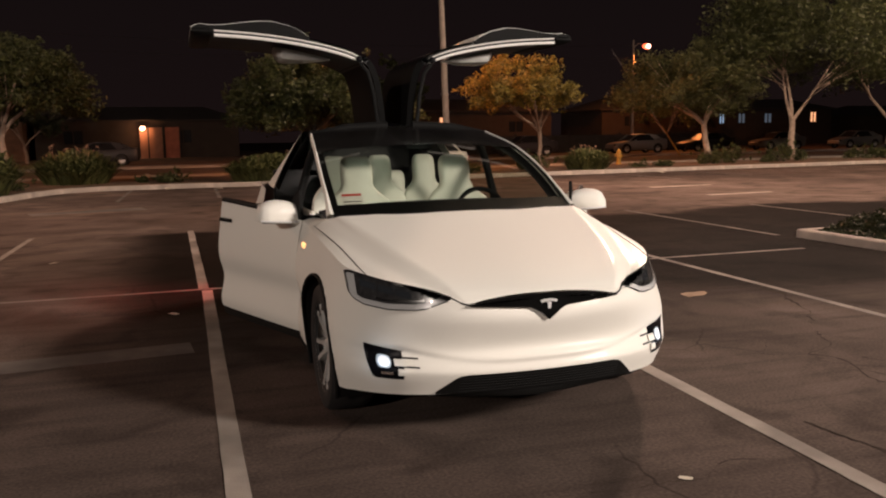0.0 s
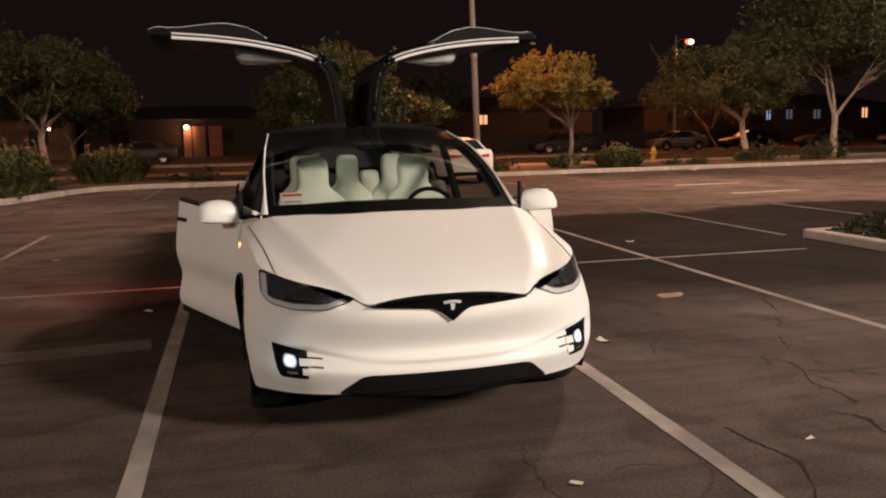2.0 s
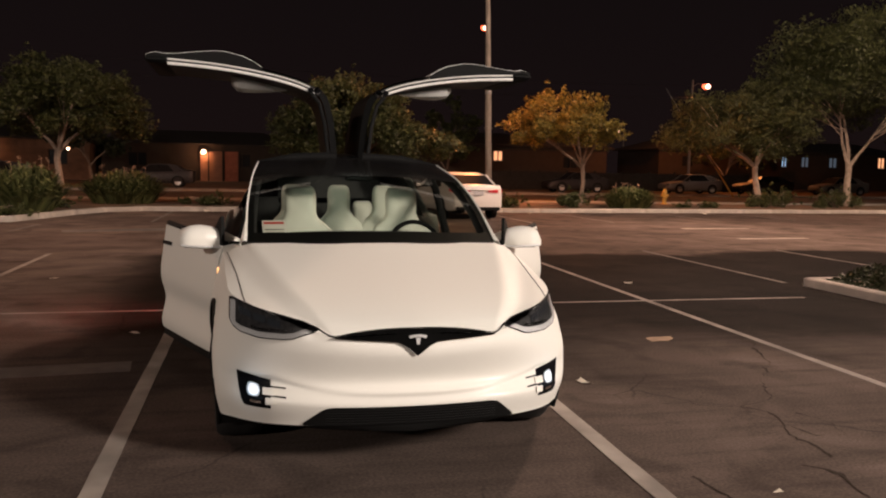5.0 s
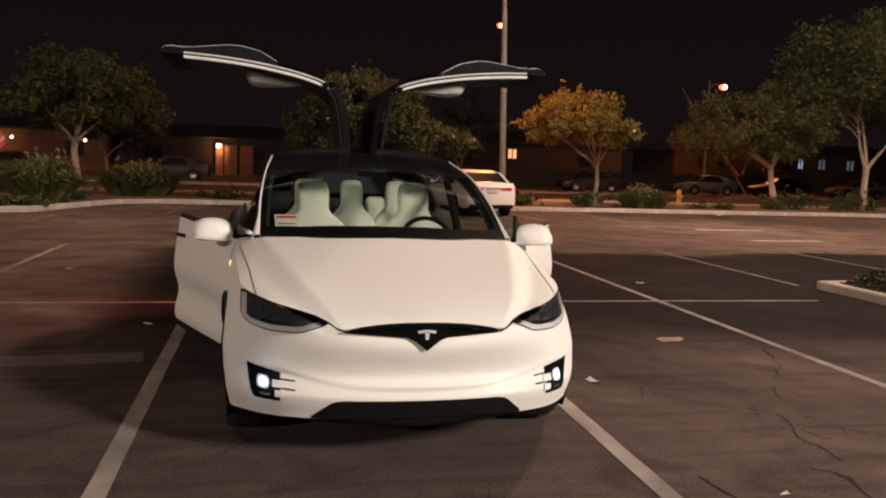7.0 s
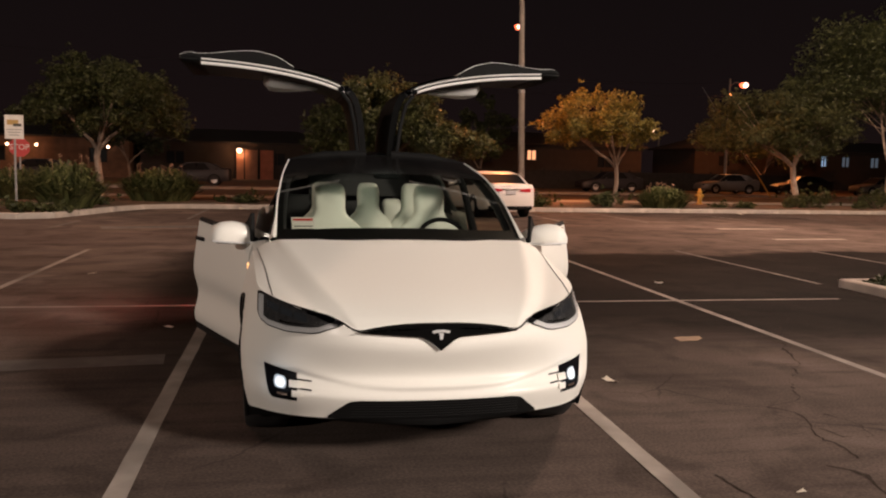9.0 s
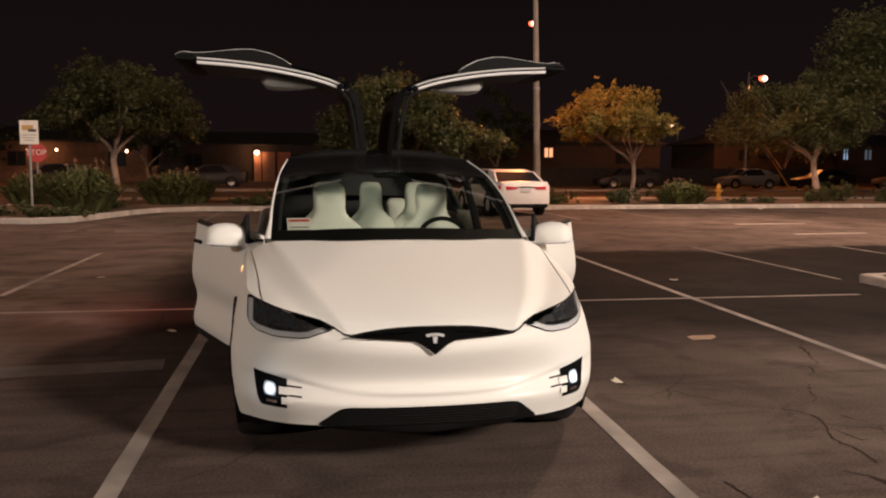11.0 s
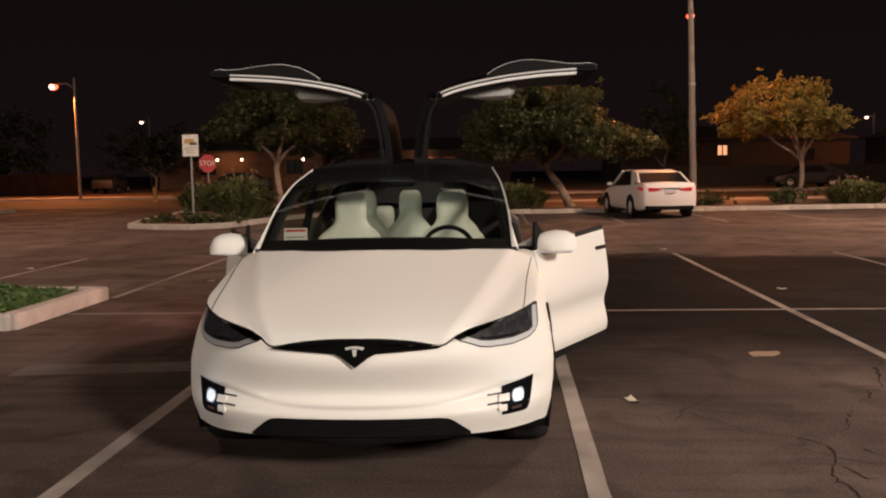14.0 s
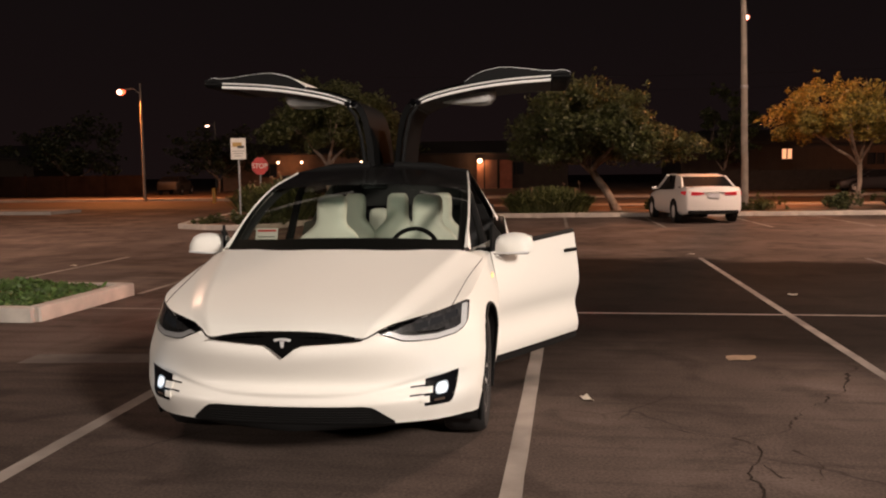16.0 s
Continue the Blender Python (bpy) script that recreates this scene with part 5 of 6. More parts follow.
# ---- trees and shrubs ----
def leaves(s, centre, radii, count, size, rng, shell=0.45):
    for _ in range(count):
        d = Vector((rng.gauss(0, 1), rng.gauss(0, 1), rng.gauss(0, 1))).normalized()
        r = shell + (1 - shell) * rng.random() ** .6
        p = Vector((centre[0] + d.x * radii[0] * r, centre[1] + d.y * radii[1] * r, centre[2] + d.z * radii[2] * r))
        a = Vector((rng.gauss(0, 1), rng.gauss(0, 1), rng.gauss(0, .6))).normalized()
        b = a.cross(Vector((rng.gauss(0, 1), rng.gauss(0, 1), rng.gauss(0, 1)))).normalized()
        q = size * rng.uniform(.6, 1.35)
        s.add([p - a * q, p - b * q * .42 + a * q * .1, p + a * q, p + b * q * .42 + a * q * .1], [(0, 1, 2, 3)])


def tree(place, height, crown_low, spread, label, leaf, bark, seed, lean=(0, 0), crown_at=(0, 0), stems=4, clumps=90, per=150, fork=1.7, leaf_size=.10, trunk_r=.13, clump=.17, bend=0.0, tips=None):
    """Trunk, forked limbs and a domed crown of loose leaf clumps with gaps between them."""
    rng = random.Random(seed)
    top = thing("tree", place, label, "tree", "trees along the street")
    fk = Vector((lean[0] * fork, lean[1] * fork, fork))
    path = [Vector((lean[0] * fork * a + .06 * math.sin(a * 5 + seed), lean[1] * fork * a, -.05 + (fork + .05) * a)) for a in (0, .08, .3, .55, .8, 1)]
    path[-1] = fk
    part("trunk", Shape().tube(path, [trunk_r * q for q in (1.55, 1.15, 1.0, .92, .88, .9)], 10), bark, top)
    mid = Vector((crown_at[0], crown_at[1], crown_low + .38 * (height - crown_low)))
    up, down = height - mid.z, mid.z - crown_low
    centres = []
    for i in range(clumps):
        while True:
            d = Vector((rng.gauss(0, 1), rng.gauss(0, 1), rng.gauss(.25, .9))).normalized()
            if d.z > -.75:
                break
        r = rng.uniform(.68, 1.0) if i % 4 else rng.uniform(.25, .65)
        r *= .86 + .42 * noise.noise(d * 1.7 + Vector((seed * 3.1, 0, 0)))
        centres.append((mid + Vector((d.x * spread * r, d.y * spread * r, d.z * (up if d.z > 0 else down) * r)), d))
    outer = sorted(centres, key=lambda q: -(q[0] - mid).length)
    for i in range(stems):
        a = 2 * math.pi * (i + .25) / stems + rng.uniform(-.35, .35)
        if tips:
            a = 0 if tips[i][0] > 0 else math.pi
        tip = Vector(tips[i]) if tips else mid + Vector((math.cos(a) * spread * .62, math.sin(a) * spread * .62, up * rng.uniform(-.05, .35)))
        k = bend * math.cos(a)
        m1 = fk.lerp(tip, .35) + Vector((k * .5, 0, -.10 + k * .2))
        m2 = fk.lerp(tip, .7) + Vector((k * .3, 0, .02))
        r0 = trunk_r * (.60 if stems > 3 else .58)
        limb = Shape().tube([fk - Vector((0, 0, .16)), fk.lerp(m1, .5) + Vector((k * .15, 0, .0)), m1, m2, tip], [r0, r0 * .85, r0 * .7, r0 * .42, r0 * .16], 7)
        for c, d in sorted(outer[:clumps // 2], key=lambda q: (q[0] - tip).length)[:5]:
            s0 = m1.lerp(m2, rng.random())
            limb.tube([s0, s0.lerp(c, .5) + Vector((0, 0, .06)), c], [r0 * .32, r0 * .2, r0 * .08], 5)
        part("limb", limb, bark, top)
    crown = Shape()
    for c, d in centres:
        r = spread * clump * rng.uniform(.65, 1.35)
        leaves(crown, c, (r, r, r * rng.uniform(.6, .85)), int(per * rng.uniform(.7, 1.3)), leaf_size, rng, .25)
    # single sprays that break the outline
    for c, d in outer[:clumps // 2]:
        leaves(crown, c + d * spread * clump * 1.1, (.16, .16, .13), 12, leaf_size * .9, rng, 0)
    part("crown", crown, leaf, top, smooth=False)
    return top


Z0 = 0.12
tree((13.55, 29.5, Z0), 4.8, 2.25, 2.95, "small tree with yellowing leaves lit orange", YLEAF, BARK, 11, crown_at=(-.95, 0), stems=6, clumps=150, per=85, leaf_size=.085, fork=1.75, trunk_r=.095, clump=.13)
tree((4.15, 27.0, Z0), 4.85, 1.35, 3.65, "leaning tree with a dense dark olive crown", LEAF, BARK, 12, lean=(-.62, 0.02), crown_at=(-.95, .1), stems=5, clumps=200, per=250, leaf_size=.08, fork=1.6, trunk_r=.15, clump=.16)
tree((-7.7, 30.4, Z0), 5.75, 2.1, 3.25, "broad dark green tree beside the drive", LEAF, PALEBARK, 13, crown_at=(.45, 0), stems=4, clumps=160, per=230, leaf_size=.08, fork=1.95, trunk_r=.13)
tree((24.0, 31.8, Z0), 6.0, 2.0, 3.7, "dark green tree on the street verge", LEAF2, PALEBARK, 14, lean=(-.16, 0), crown_at=(-1.4, 0), stems=4, clumps=160, per=220, leaf_size=.08, fork=2.0, trunk_r=.15)
tree((28.8, 31.4, Z0), 11.0, 3.1, 6.0, "large dark tree with a pale forked trunk", LEAF, PALEBARK, 15, lean=(-.03, 0), crown_at=(1.4, .6), stems=3, clumps=240, per=230, fork=2.1, leaf_size=.09, trunk_r=.17, bend=.25, tips=[(2.7, .2, 5.2), (-.55, .5, 5.4), (.5, 1.8, 6.0)])
tree((38.5, 34.5, Z0), 9.0, 3.0, 4.8, "large dark tree with a pale forked trunk", LEAF, PALEBARK, 16, stems=3, clumps=100, per=110, fork=2.1, leaf_size=.12, trunk_r=.18, bend=.5)
tree((-27.0, 66.0, Z0), 6.2, 1.0, 4.5, "dark bushy tree across the street", SHADELEAF, BARK, 17, stems=3, clumps=50, per=70, fork=1.2, leaf_size=.18)
tree((-39.5, 64.0, Z0), 7.0, .8, 5.2, "dark bushy tree across the street", SHADELEAF, BARK, 21, stems=3, clumps=60, per=80, fork=1.2, leaf_size=.18)
tree((15.8, 63.0, Z0), 8.2, 1.2, 2.9, "dark bushy tree across the street", LEAF, BARK, 18, stems=3, clumps=50, per=70, fork=1.4, leaf_size=.18)
tree((-12.0, 62.5, Z0), 6.0, 1.6, 3.8, "dark bushy tree across the street", SHADELEAF, BARK, 19, stems=3, clumps=50, per=70, fork=1.4, leaf_size=.18)
tree((44.0, 66.0, Z0), 8.0, 1.8, 4.8, "dark bushy tree across the street", LEAF, BARK, 20, stems=3, clumps=50, per=70, fork=1.4, leaf_size=.18)


def strap_bush(place, spread, height, blades, seed, flowers=0, label="clump of strap leaves with dry flower heads", leaf=BLADE):
    rng = random.Random(seed)
    top = thing("shrub", place, label, "shrub", "shrubs along the kerb")
    s = Shape()
    for _ in range(blades):
        r0 = spread * .8 * math.sqrt(rng.random())
        b = rng.uniform(0, 2 * math.pi)
        a = b + rng.gauss(0, .6)
        p = Vector((math.cos(b) * r0, math.sin(b) * r0, 0))
        h = height * rng.uniform(.55, 1.05) * (1 - .72 * (r0 / spread) ** 2)
        out = Vector((math.cos(a), math.sin(a), 0)) * height * (.15 + .55 * r0 / spread) * rng.uniform(.5, 1.3)
        w = Vector((-math.sin(a), math.cos(a), 0)) * rng.uniform(.03, .065)
        m1, m2 = p + out * .35 + Vector((0, 0, h * .6)), p + out * .75 + Vector((0, 0, h * .95))
        tip = p + out * 1.2 + Vector((0, 0, h * rng.uniform(.8, 1.0)))
        s.add([p - w, p + w, m1 + w, m1 - w, m2 + w * .7, m2 - w * .7, tip], [(0, 1, 2, 3), (3, 2, 4, 5), (5, 4, 6)])
    part("leaves", s, leaf, top, smooth=False)
    if flowers:
        f = Shape()
        for _ in range(flowers):
            b, r0 = rng.uniform(0, 2 * math.pi), spread * .85 * math.sqrt(rng.random())
            p = Vector((math.cos(b) * r0, math.sin(b) * r0, 0))
            h = height * rng.uniform(.72, 1.08)
            f.tube([p, p + Vector((rng.uniform(-.05, .05), 0, h))], [.005, .004], 4)
            for _ in range(9):
                leaves(f, p + Vector((0, 0, h)), (.06, .06, .06), 1, .03, rng)
        part("flower_head", f, FLOWER, top, "dry brownish flower heads", smooth=False)["kind"] = "stuff"
    return top


def low_shrub(place, rx, ry, h, count, seed, leaf=LEAF, label="low dense dark green shrub", size=.07):
    rng = random.Random(seed)
    top = thing("shrub", place, label, "shrub", "shrubs along the kerb")
    s = Shape()
    n = max(3, int(rx * ry * 6))
    for i in range(n):
        a, r = rng.uniform(0, 2 * math.pi), math.sqrt(rng.random())
        c = (math.cos(a) * rx * .85 * r, math.sin(a) * ry * .85 * r, h * rng.uniform(.15, .62) * (1.1 - .5 * r))
        q = min(rx, ry, .6) * rng.uniform(.3, .75)
        leaves(s, c, (q, q, h * rng.uniform(.2, .45)), int(count / n * .8), size, rng, .2)
    for _ in range(count // 60):
        a, r = rng.uniform(0, 2 * math.pi), math.sqrt(rng.random())
        leaves(s, (math.cos(a) * rx * r, math.sin(a) * ry * r, h * rng.uniform(.2, 1.15) * (1.1 - .6 * r)), (.07, .07, .12), 12, size, rng, 0)
    part("leaves", s, leaf, top, smooth=False)
    twig = Shape()
    for _ in range(14):
        a = rng.uniform(0, 6.28)
        twig.tube([(0, 0, -.02), (math.cos(a) * rx * .3, math.sin(a) * ry * .3, h * .4), (math.cos(a) * rx * .6, math.sin(a) * ry * .6, h * .7)], [.015, .01, .004], 4)
    part("twigs", twig, BARK, top)
    return top


def bed_cover(place, rx, ry, h, count, seed, label, leaf=LEAF, size=.05):
    """Ground cover filling a rectangular bed with a rolling top."""
    rng = random.Random(seed)
    top = thing("ground_cover", place, label, "shrub", "island planting")
    s = Shape()
    for _ in range(count):
        x, y = rng.uniform(-1, 1), rng.uniform(-1, 1)
        n = noise.noise((x * rx * 1.6, y * ry * 1.6, seed))
        top_z = h * (1 - abs(x) ** 8) * (1 - abs(y) ** 4 * .8) * (.72 + .5 * n)
        z = max(.01, top_z * rng.uniform(.35, 1.05))
        leaves(s, (x * rx, y * ry, z), (.05, .05, .03), 1, size, rng, 0)
    part("leaves", s, leaf, top, smooth=False)
    return top


strap_bush((-6.75, 21.4, Z0), .80, 1.42, 1000, 31, 10)
strap_bush((-4.95, 27.2, Z0), 1.25, 1.25, 1350, 32, 26)
strap_bush((1.6, 25.9, Z0), 1.7, 1.0, 1700, 33, 8)
strap_bush((-11.9 + 2.2, 27.0, Z0), .9, 1.2, 600, 34, 10)
low_shrub((12.4, 27.0, Z0), .9, .6, .85, 1700, 35)
strap_bush((14.6, 27.0, Z0), 1.0, .95, 700, 36, 14)
low_shrub((9.3, 26.6, Z0), .9, .6, .55, 1100, 37)
low_shrub((6.2, 27.4, Z0), 1.0, .7, .6, 1100, 46)
low_shrub((22.5, 28.8, Z0), 1.6, .8, 1.0, 2200, 38)
low_shrub((26.0, 28.9, Z0), 1.5, .7, .95, 2000, 39)
low_shrub((33.0, 30.4, Z0), 1.8, .8, .8, 1800, 40)
low_shrub((-2.0, 26.4, Z0), 1.2, .7, .45, 1100, 42)
low_shrub((18.0, 27.6, Z0), 1.2, .6, .35, 1000, 43, LEAF2)
low_shrub((-7.6, 19.6, Z0), 1.6, .8, .35, 1500, 44, LEAF2)
low_shrub((-6.6, 23.6, Z0), 1.0, .9, .5, 1100, 45)
bed_cover((11.45, 5.13, .085), 4.42, .78, .50, 14000, 51, "low shrub mound filling the kerbed island, leaves darkened for shade", SHADELEAF)
bed_cover((-8.55, 5.15, .13), 4.3, .80, .20, 14000, 52, "low green ground cover on the kerbed island", COVER, .045)


# ---- houses across the street ----
def house(place, w, d, h, wall, label, windows, gable=1.4, turn=2.6, ridge_x=True):
    top = thing("house", place, label, "house", "houses across the street", turn=turn)
    t = .2
    pieces = [((0, d - t / 2, h / 2), (w, t, h)), ((-w / 2 + t / 2, d / 2, h / 2), (t, d - 2 * t, h)), ((w / 2 - t / 2, d / 2, h / 2), (t, d - 2 * t, h))]
    # front wall pierced by the windows
    edges = sorted({-w / 2, w / 2, *[e for x, z, ww, hh, *_ in windows for e in (x - ww / 2, x + ww / 2)]})
    for a, b in zip(edges, edges[1:]):
        m = (a + b) / 2
        win = [q for q in windows if abs(q[0] - m) < q[2] / 2]
        if not win:
            pieces.append(((m, t / 2, h / 2), (b - a, t, h)))
        else:
            x, z, ww, hh = win[0][:4]
            lo, hi = z - hh / 2, z + hh / 2
            if lo > .02:
                pieces.append(((m, t / 2, lo / 2), (b - a, t, lo)))
            pieces.append(((m, t / 2, (h + hi) / 2), (b - a, t, h - hi)))
    for centre, size in pieces:
        part("wall", Shape().box(centre, size), wall, top, smooth=False)
    e = .5
    r = Shape().add([(-w / 2 - e, -e, h - .05), (w / 2 + e, -e, h - .05), (w / 2 + e, d + e, h - .05), (-w / 2 - e, d + e, h - .05), (-w / 2 + d * .3, d / 2, h + gable), (w / 2 - d * .3, d / 2, h + gable),
                     (-w / 2 - e, -e, h + .08), (w / 2 + e, -e, h + .08), (w / 2 + e, d + e, h + .08), (-w / 2 - e, d + e, h + .08)],
                    [(3, 2, 1, 0), (6, 7, 5, 4), (8, 9, 4, 5), (7, 8, 5), (9, 6, 4), (0, 1, 7, 6), (1, 2, 8, 7), (2, 3, 9, 8), (3, 0, 6, 9)])
    part("roof", r, ROOFMAT, top, smooth=False)
    for x, z, ww, hh, pane_mat in windows:
        fr = Shape()
        for dx in (-ww / 2, ww / 2, 0):
            fr.box((x + dx, .04, z), (.07, .12, hh))
        for dz in (-hh / 2, hh / 2):
            fr.box((x, .035, z + dz), (ww + .1, .13, .07))
        win = part("window", fr, WALLTAN, top, smooth=False)
        part("pane", Shape().box((x, .14, z), (ww - .02, .02, hh - .02)), pane_mat, win, "", False)
    return top


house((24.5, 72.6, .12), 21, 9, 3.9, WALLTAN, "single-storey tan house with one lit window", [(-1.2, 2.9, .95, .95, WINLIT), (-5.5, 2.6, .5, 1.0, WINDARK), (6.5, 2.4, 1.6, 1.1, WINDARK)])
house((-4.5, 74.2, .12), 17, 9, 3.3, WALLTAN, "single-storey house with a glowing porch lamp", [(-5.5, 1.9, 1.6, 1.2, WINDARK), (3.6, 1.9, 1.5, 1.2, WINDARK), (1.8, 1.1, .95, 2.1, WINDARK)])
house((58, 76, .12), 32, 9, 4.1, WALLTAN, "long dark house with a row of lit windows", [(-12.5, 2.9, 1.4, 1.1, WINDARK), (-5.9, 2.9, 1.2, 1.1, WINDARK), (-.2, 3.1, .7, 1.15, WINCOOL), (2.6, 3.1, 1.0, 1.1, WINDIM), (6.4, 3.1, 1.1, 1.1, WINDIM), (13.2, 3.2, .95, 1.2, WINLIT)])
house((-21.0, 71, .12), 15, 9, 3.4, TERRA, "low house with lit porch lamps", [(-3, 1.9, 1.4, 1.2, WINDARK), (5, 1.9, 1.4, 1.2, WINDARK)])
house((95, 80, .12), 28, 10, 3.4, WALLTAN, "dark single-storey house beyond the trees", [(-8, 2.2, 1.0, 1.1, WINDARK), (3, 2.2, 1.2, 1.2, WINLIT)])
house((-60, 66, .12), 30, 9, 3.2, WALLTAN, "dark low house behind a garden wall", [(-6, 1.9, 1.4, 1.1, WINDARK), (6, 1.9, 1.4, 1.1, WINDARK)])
porch = thing("porch_wall", (-2.6, 73.7, .12), "red-brown porch wall beside a glowing lamp", "wall", kind="structure")
part("wall", Shape().box((.75, 0, 1.35), (1.2, .25, 2.7)), WALLRED, porch, smooth=False)
# paler panel painted in where the porch lamp brightens the wall
part("wall", Shape().box((-1.03, .02, 1.35), (1.9, .22, 2.7)), LAMPLIT, porch, "wall panel painted pale for the lamp light on it", smooth=False)
for px in (-1.25, .05, 1.45):
    part("post", Shape().box((px, -.5, 1.4), (.12, .12, 2.8)), FENCE, porch, smooth=False)


def fence(x0, x1, y, h, label, posts=2.4, material=FENCE):
    top = thing("fence", (x0, far_line(y, x0), .12), label, "fence", "garden fences")
    n = int((x1 - x0) / posts)
    for i in range(n):
        s = Shape().box((posts * (i + .5), .045 * posts * (i + .5), h / 2), (posts - .06, .06, h - .1))
        part("panel", s, material, top, smooth=False)
        part("post", Shape().box((posts * i, .045 * posts * i, h / 2 + .05), (.12, .12, h + .1)), material, top, smooth=False)


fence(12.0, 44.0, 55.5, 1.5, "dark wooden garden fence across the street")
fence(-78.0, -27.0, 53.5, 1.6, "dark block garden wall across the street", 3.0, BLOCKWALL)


# ---- lamps, poles, signs ----
def street_lamp(place, height, arm, label, globe=.16, bulb=SODHALO, r=.11, shaft=POLE):
    top = thing("street_lamp", place, label, "street lamp", "street lamps")
    part("pole", Shape().tube([(0, 0, -.1), (0, 0, height * .5), (0, 0, height + .6)], [r * 1.25, r, r * .7], 10), shaft, top)
    ax, ay = arm
    part("arm", Shape().tube([(0, 0, height - .05), (ax * .4, ay * .4, height + .28), (ax, ay, height + .22)], .035, 6), POLE, top)
    head = part("lamp_head", Shape().box((ax * 1.1, ay * 1.1, height + .26), (.34, .30, .12), .05), PLASTIC, top)
    part("lens", Shape().lathe([(.001, -globe * .85), (globe * .55, -globe * .70), (globe * .92, -globe * .25), (globe * .95, globe * .1), (globe * .5, globe * .35), (.001, globe * .4)], (ax * 1.1, ay * 1.1, height + .12), "z", 16), bulb, head, "orange lamp lens enlarged to stand for its halo")
    part("bulb", Shape().lathe([(.001, -globe * .6), (globe * .42, -globe * .42), (globe * .6, 0), (globe * .42, globe * .42), (.001, globe * .6)], (ax * 1.1, ay * 1.1 - globe * .68, height + .12 - globe * .25), "z", 12), BULB, head, "pale glowing bulb")
    return top


lamp_b = street_lamp((39.2, 64.4, 0), 9.6, (1.2, -.1), "street lamp on a timber pole glowing orange", globe=.40)
street_lamp((-23.4, 45.0, 0), 6.75, (-1.1, -.1), "street lamp glowing orange at the corner", globe=.28, r=.075)
street_lamp((-36.2, 88.0, 0), 7.3, (-.8, 0), "distant street lamp glowing orange", globe=.24, bulb=BULB)
street_lamp((48.0, 96.0, 0), 7.0, (-.8, 0), "distant street lamp glowing orange", globe=.22, bulb=BULB)
street_lamp((-20.5, 92.0, 0), 7.0, (-.8, 0), "distant street lamp glowing orange", globe=.2, bulb=BULB)
pole = thing("street_lamp", (9.32, 29.5, Z0), "tall pale concrete lamp post behind the kerb glowing orange", "street lamp", "street lamps")
part("shaft", Shape().tube([(0, 0, -.1), (-.12, 0, 4.5), (-.24, 0, 8.6)], [.15, .125, .095], 14), POLE, pole)
part("collar", Shape().lathe([(.13, 0), (.145, .02), (.145, .12), (.13, .14)], (-.12, 0, 4.6), "z", 16), STEEL, pole)
part("step_bolt", Shape().tube([(-.28, 0, 3.2), (.12, 0, 3.2)], .012, 6), STEEL, pole)
part("arm", Shape().tube([(-.22, 0, 7.6), (.1, 1.2, 7.98), (.5, 2.4, 8.10), (.84, 3.75, 8.12)], .032, 6), PLASTIC, pole)
head = part("lamp_head", Shape().box((.80, 3.95, 8.13), (.24, .55, .09), .04), PLASTIC, pole)
part("lens", Shape().lathe([(.001, -.17), (.11, -.14), (.17, -.05), (.17, .03), (.09, .07), (.001, .08)], (.80, 3.95, 8.05), "z", 14), SODHALO, head, "orange lamp lens enlarged to stand for its halo")
part("bulb", Shape().lathe([(.001, -.11), (.08, -.07), (.11, 0), (.08, .07), (.001, .11)], (.80, 3.78, 7.99), "z", 12), BULB, head, "pale glowing bulb")
guy = thing("guy_wire", (30.6, 44.0, .12), "slanted guy wire with a yellow sleeve", "wire")
part("wire", Shape().tube([(0, 0, 0), (-2.4, .6, 3.6), (-4.6, 1.2, 7.0)], .02, 5), STEEL, guy)
part("sleeve", Shape().tube([(0, 0, 0), (-1.25, .3, 1.95)], .05, 6), HYDRANT, guy, "yellow guard sleeve")
for zb in (9.7, 8.6):
    part("overhead_wire", Shape().tube([(-6 * i, -.27 * i, zb - .06 * i * (10 - i) / 2.5) for i in range(11)], .012, 4), SEAM, lamp_b)

porch_lamp = thing("porch_lamp", (-4.3, 73.45, 2.75), "glowing porch lamp on the house wall", "lamp", "porch lamps")
part("globe", Shape().lathe([(.001, -.22), (.17, -.13), (.22, 0), (.17, .13), (.001, .22)], (0, 0, 0), "z", 14), WARMLENS, porch_lamp, "glowing globe")
part("bracket", Shape().box((0, .14, .2), (.10, .5, .06), .02), STEEL, porch_lamp)
for x, z in ((-22.9, 2.75), (-20.65, 2.75), (-15.0, 2.7)):
    pl = thing("porch_lamp", (x, 70.2, z), "small glowing porch lamp on a house wall", "lamp", "porch lamps")
    part("globe", Shape().lathe([(.001, -.12), (.10, -.07), (.12, 0), (.10, .07), (.001, .12)], (0, 0, 0), "z", 12), WARMLENS, pl, "glowing globe")
    part("bracket", Shape().box((0, .3, .16), (.10, .7, .06), .02), STEEL, pl)

sign = thing("parking_sign", (-7.52, 19.40, 0), "white notice sign on a steel post in the planting bed", "sign")
part("post", Shape().box((0, .02, 1.25), (.05, .04, 2.6), .006), STEEL, sign)
board = part("board", Shape().box((0, -.012, 2.33), (.46, .012, .62), .004), SIGNWHITE, sign, "white sign board")
part("picture_bar", Shape().box((-.03, -.020, 2.45), (.28, .004, .13)), SIGNTAN, board, "", False)
part("picture_bar", Shape().box((.08, -.021, 2.38), (.20, .004, .07)), SIGNDARK, board, "", False)
for k in range(3):
    part("print_bar", Shape().box((0, -.020, 2.26 - k * .07), (.36 - .06 * k, .004, .02)), GREYIN, board, "", False)
stop = thing("stop_sign", (-9.75, 27.6, .02), "red octagonal stop sign on a steel post", "sign")
part("post", Shape().box((0, .03, 1.0), (.05, .04, 2.2), .006), STEEL, stop)
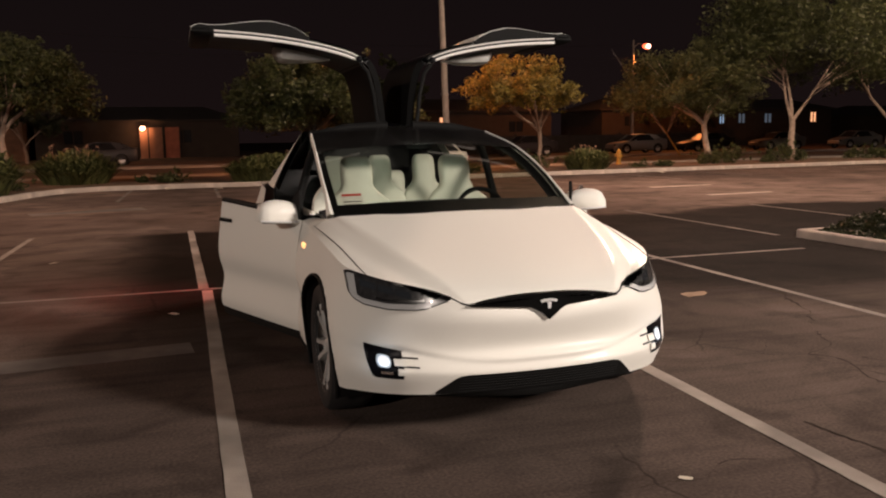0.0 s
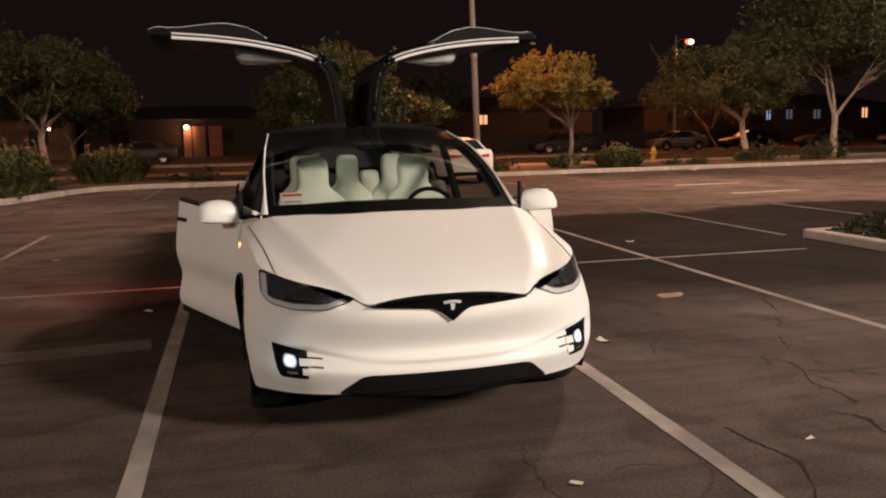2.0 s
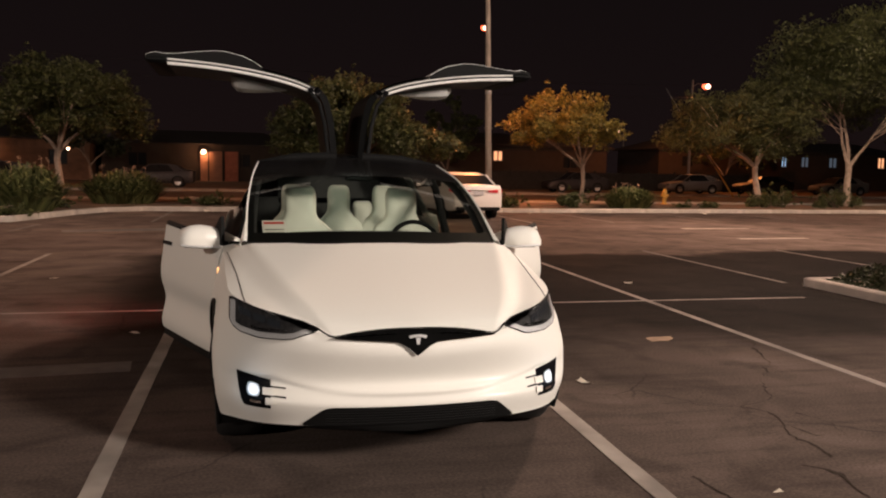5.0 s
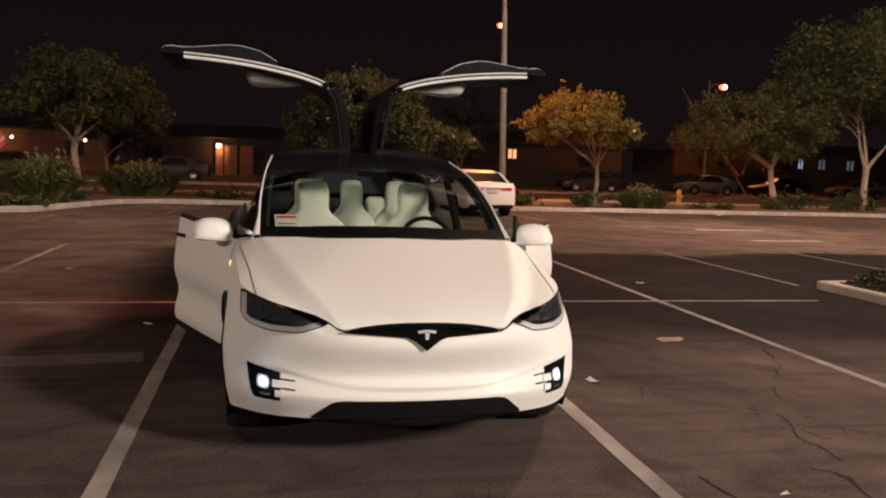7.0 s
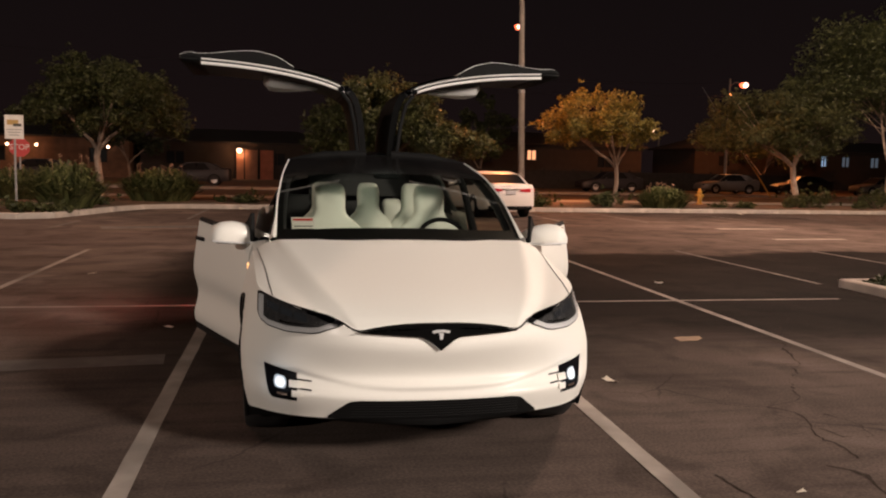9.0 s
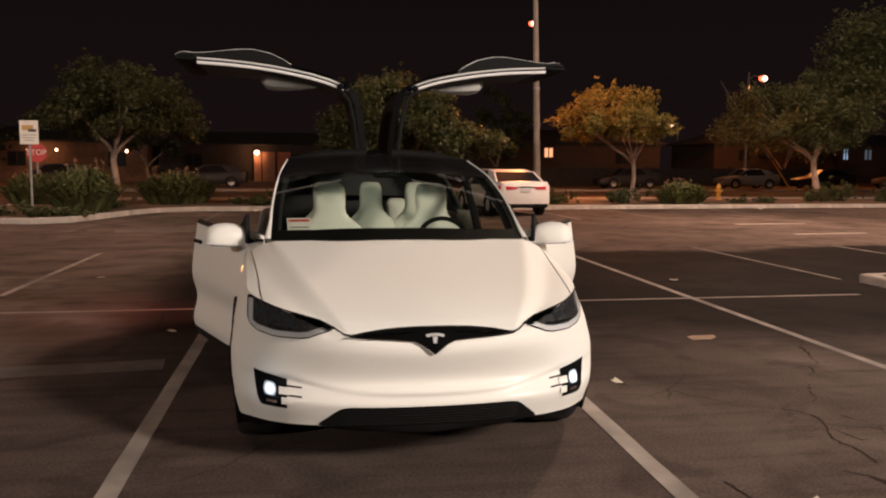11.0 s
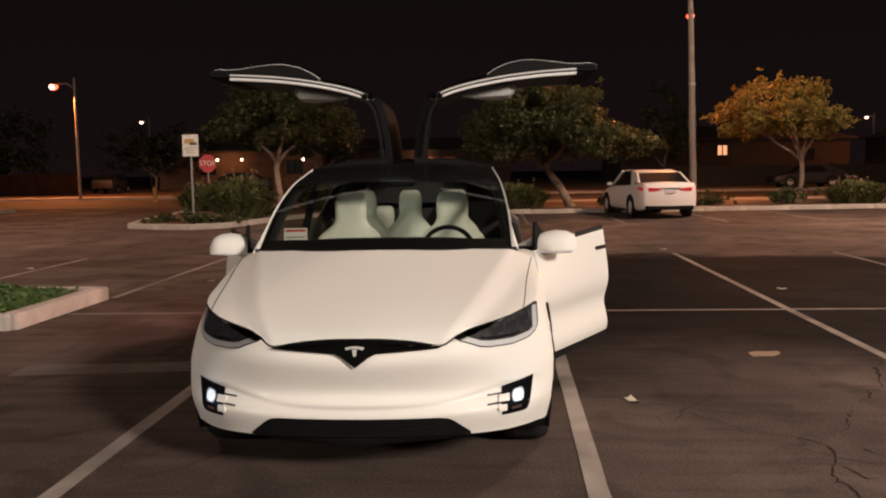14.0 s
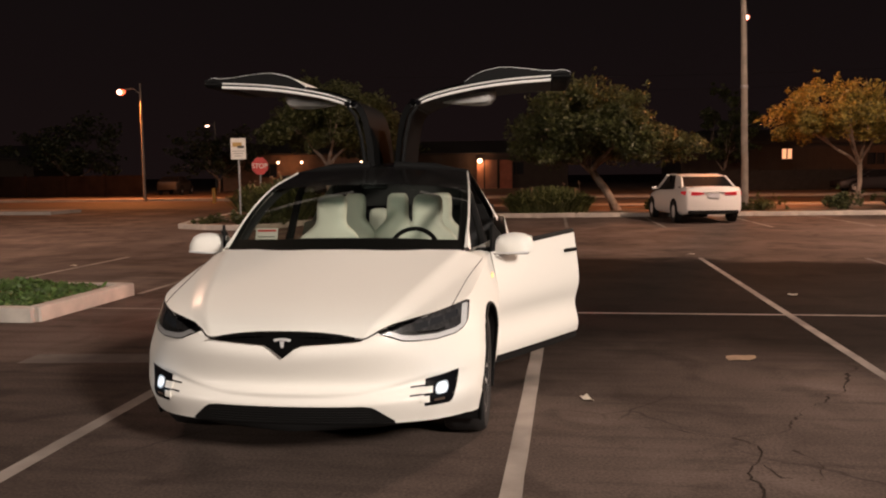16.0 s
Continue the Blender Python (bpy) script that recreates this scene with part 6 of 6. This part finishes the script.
octo = [(.36 * math.cos(radians(22.5 + 45 * k)), .36 * math.sin(radians(22.5 + 45 * k))) for k in range(8)]
face = part("face", Shape().prism([(x * 1.0, y) for x, y in octo], .01, Matrix(((1, 0, 0, 0), (0, 0, 1, -.02), (0, 1, 0, 1.90), (0, 0, 0, 1)))), SIGNRED, stop, "red octagon", smooth=False)
word = bpy.data.curves.new("word", "FONT")
word.body, word.size, word.align_x, word.align_y, word.extrude = "STOP", .27, "CENTER", "CENTER", .002
tmp = new("tmp", word)
me = bpy.data.meshes.new_from_object(tmp.evaluated_get(bpy.context.evaluated_depsgraph_get()))
bpy.data.objects.remove(tmp)
me.materials.append(SIGNWHITE)
wob = new("lettering", me)
wob.parent = face
wob.matrix_local = pose(0, -.026, 1.90, 90, 0, 0)

plug = thing("fire_hydrant", (18.4, 31.0, .12), "yellow fire hydrant on the street verge", "hydrant")
part("barrel", Shape().lathe([(.15, 0), (.15, .05), (.10, .07), (.10, .52), (.13, .54), (.13, .58), (.10, .62), (.06, .70), (.03, .74), (.001, .75)], (0, 0, 0), "z", 18), HYDRANT, plug)
part("outlet", Shape().tube([(-.20, 0, .42), (.20, 0, .42)], .05, 10), HYDRANT, plug)
part("outlet", Shape().tube([(0, -.2, .36), (0, 0, .36)], .06, 10), HYDRANT, plug)
for x, y in ((-17.0, 40.5),):
    b = thing("bollard", (x, y, .0), "short yellow post by the drive", "bollard", "bollards")
    part("post", Shape().lathe([(.11, 0), (.11, .8), (.09, .86), (.001, .88)], (0, 0, 0), "z", 12), HYDRANT, b)

# ---- litter ----
flap = thing("cardboard_piece", (2.88, 2.92, .004), "flattened piece of tan cardboard on the asphalt", "litter", "litter")
part("sheet", Shape().grid([[(-.19, -.09, 0), (-.05, -.10, .012), (.10, -.09, .006), (.20, -.07, .03)], [(-.20, .0, .006), (-.05, .0, .02), (.10, .01, .012), (.21, .0, .04)], [(-.17, .09, .004), (-.04, .10, .014), (.10, .10, .010), (.18, .08, .02)]]), CARD, flap)
flap.scale = (.56, .85, .7)
rng = random.Random(5)
BITS = ((1.575, 1.61, .12), (1.68, -.45, .055), (.385, -.585, .06), (4.33, 6.45, .11), (4.05, 11.6, .14), (-3.2, 7.7, .12), (-1.75, 3.9, .10), (-.4, 23.4, .25), (1.3, 23.8, .25), (9.4, 24.5, .2), (-6.8, 9.4, .14), (16.6, 24.6, .3), (-1.9, 23.9, .3), (31.0, 25.8, .35))
for x, y, q in BITS:
    o = thing("paper_scrap", (x, y, .004), "small crumpled pale paper scrap on the asphalt", "litter", "litter", turn=rng.uniform(0, 180))
    g = [[(q * (i - 1) * .5, q * .45 * (j - 1) * .5, abs(rng.gauss(0, 1)) * q * .08) for j in range(3)] for i in range(3)]
    part("sheet", Shape().grid(g), PAPER, o)
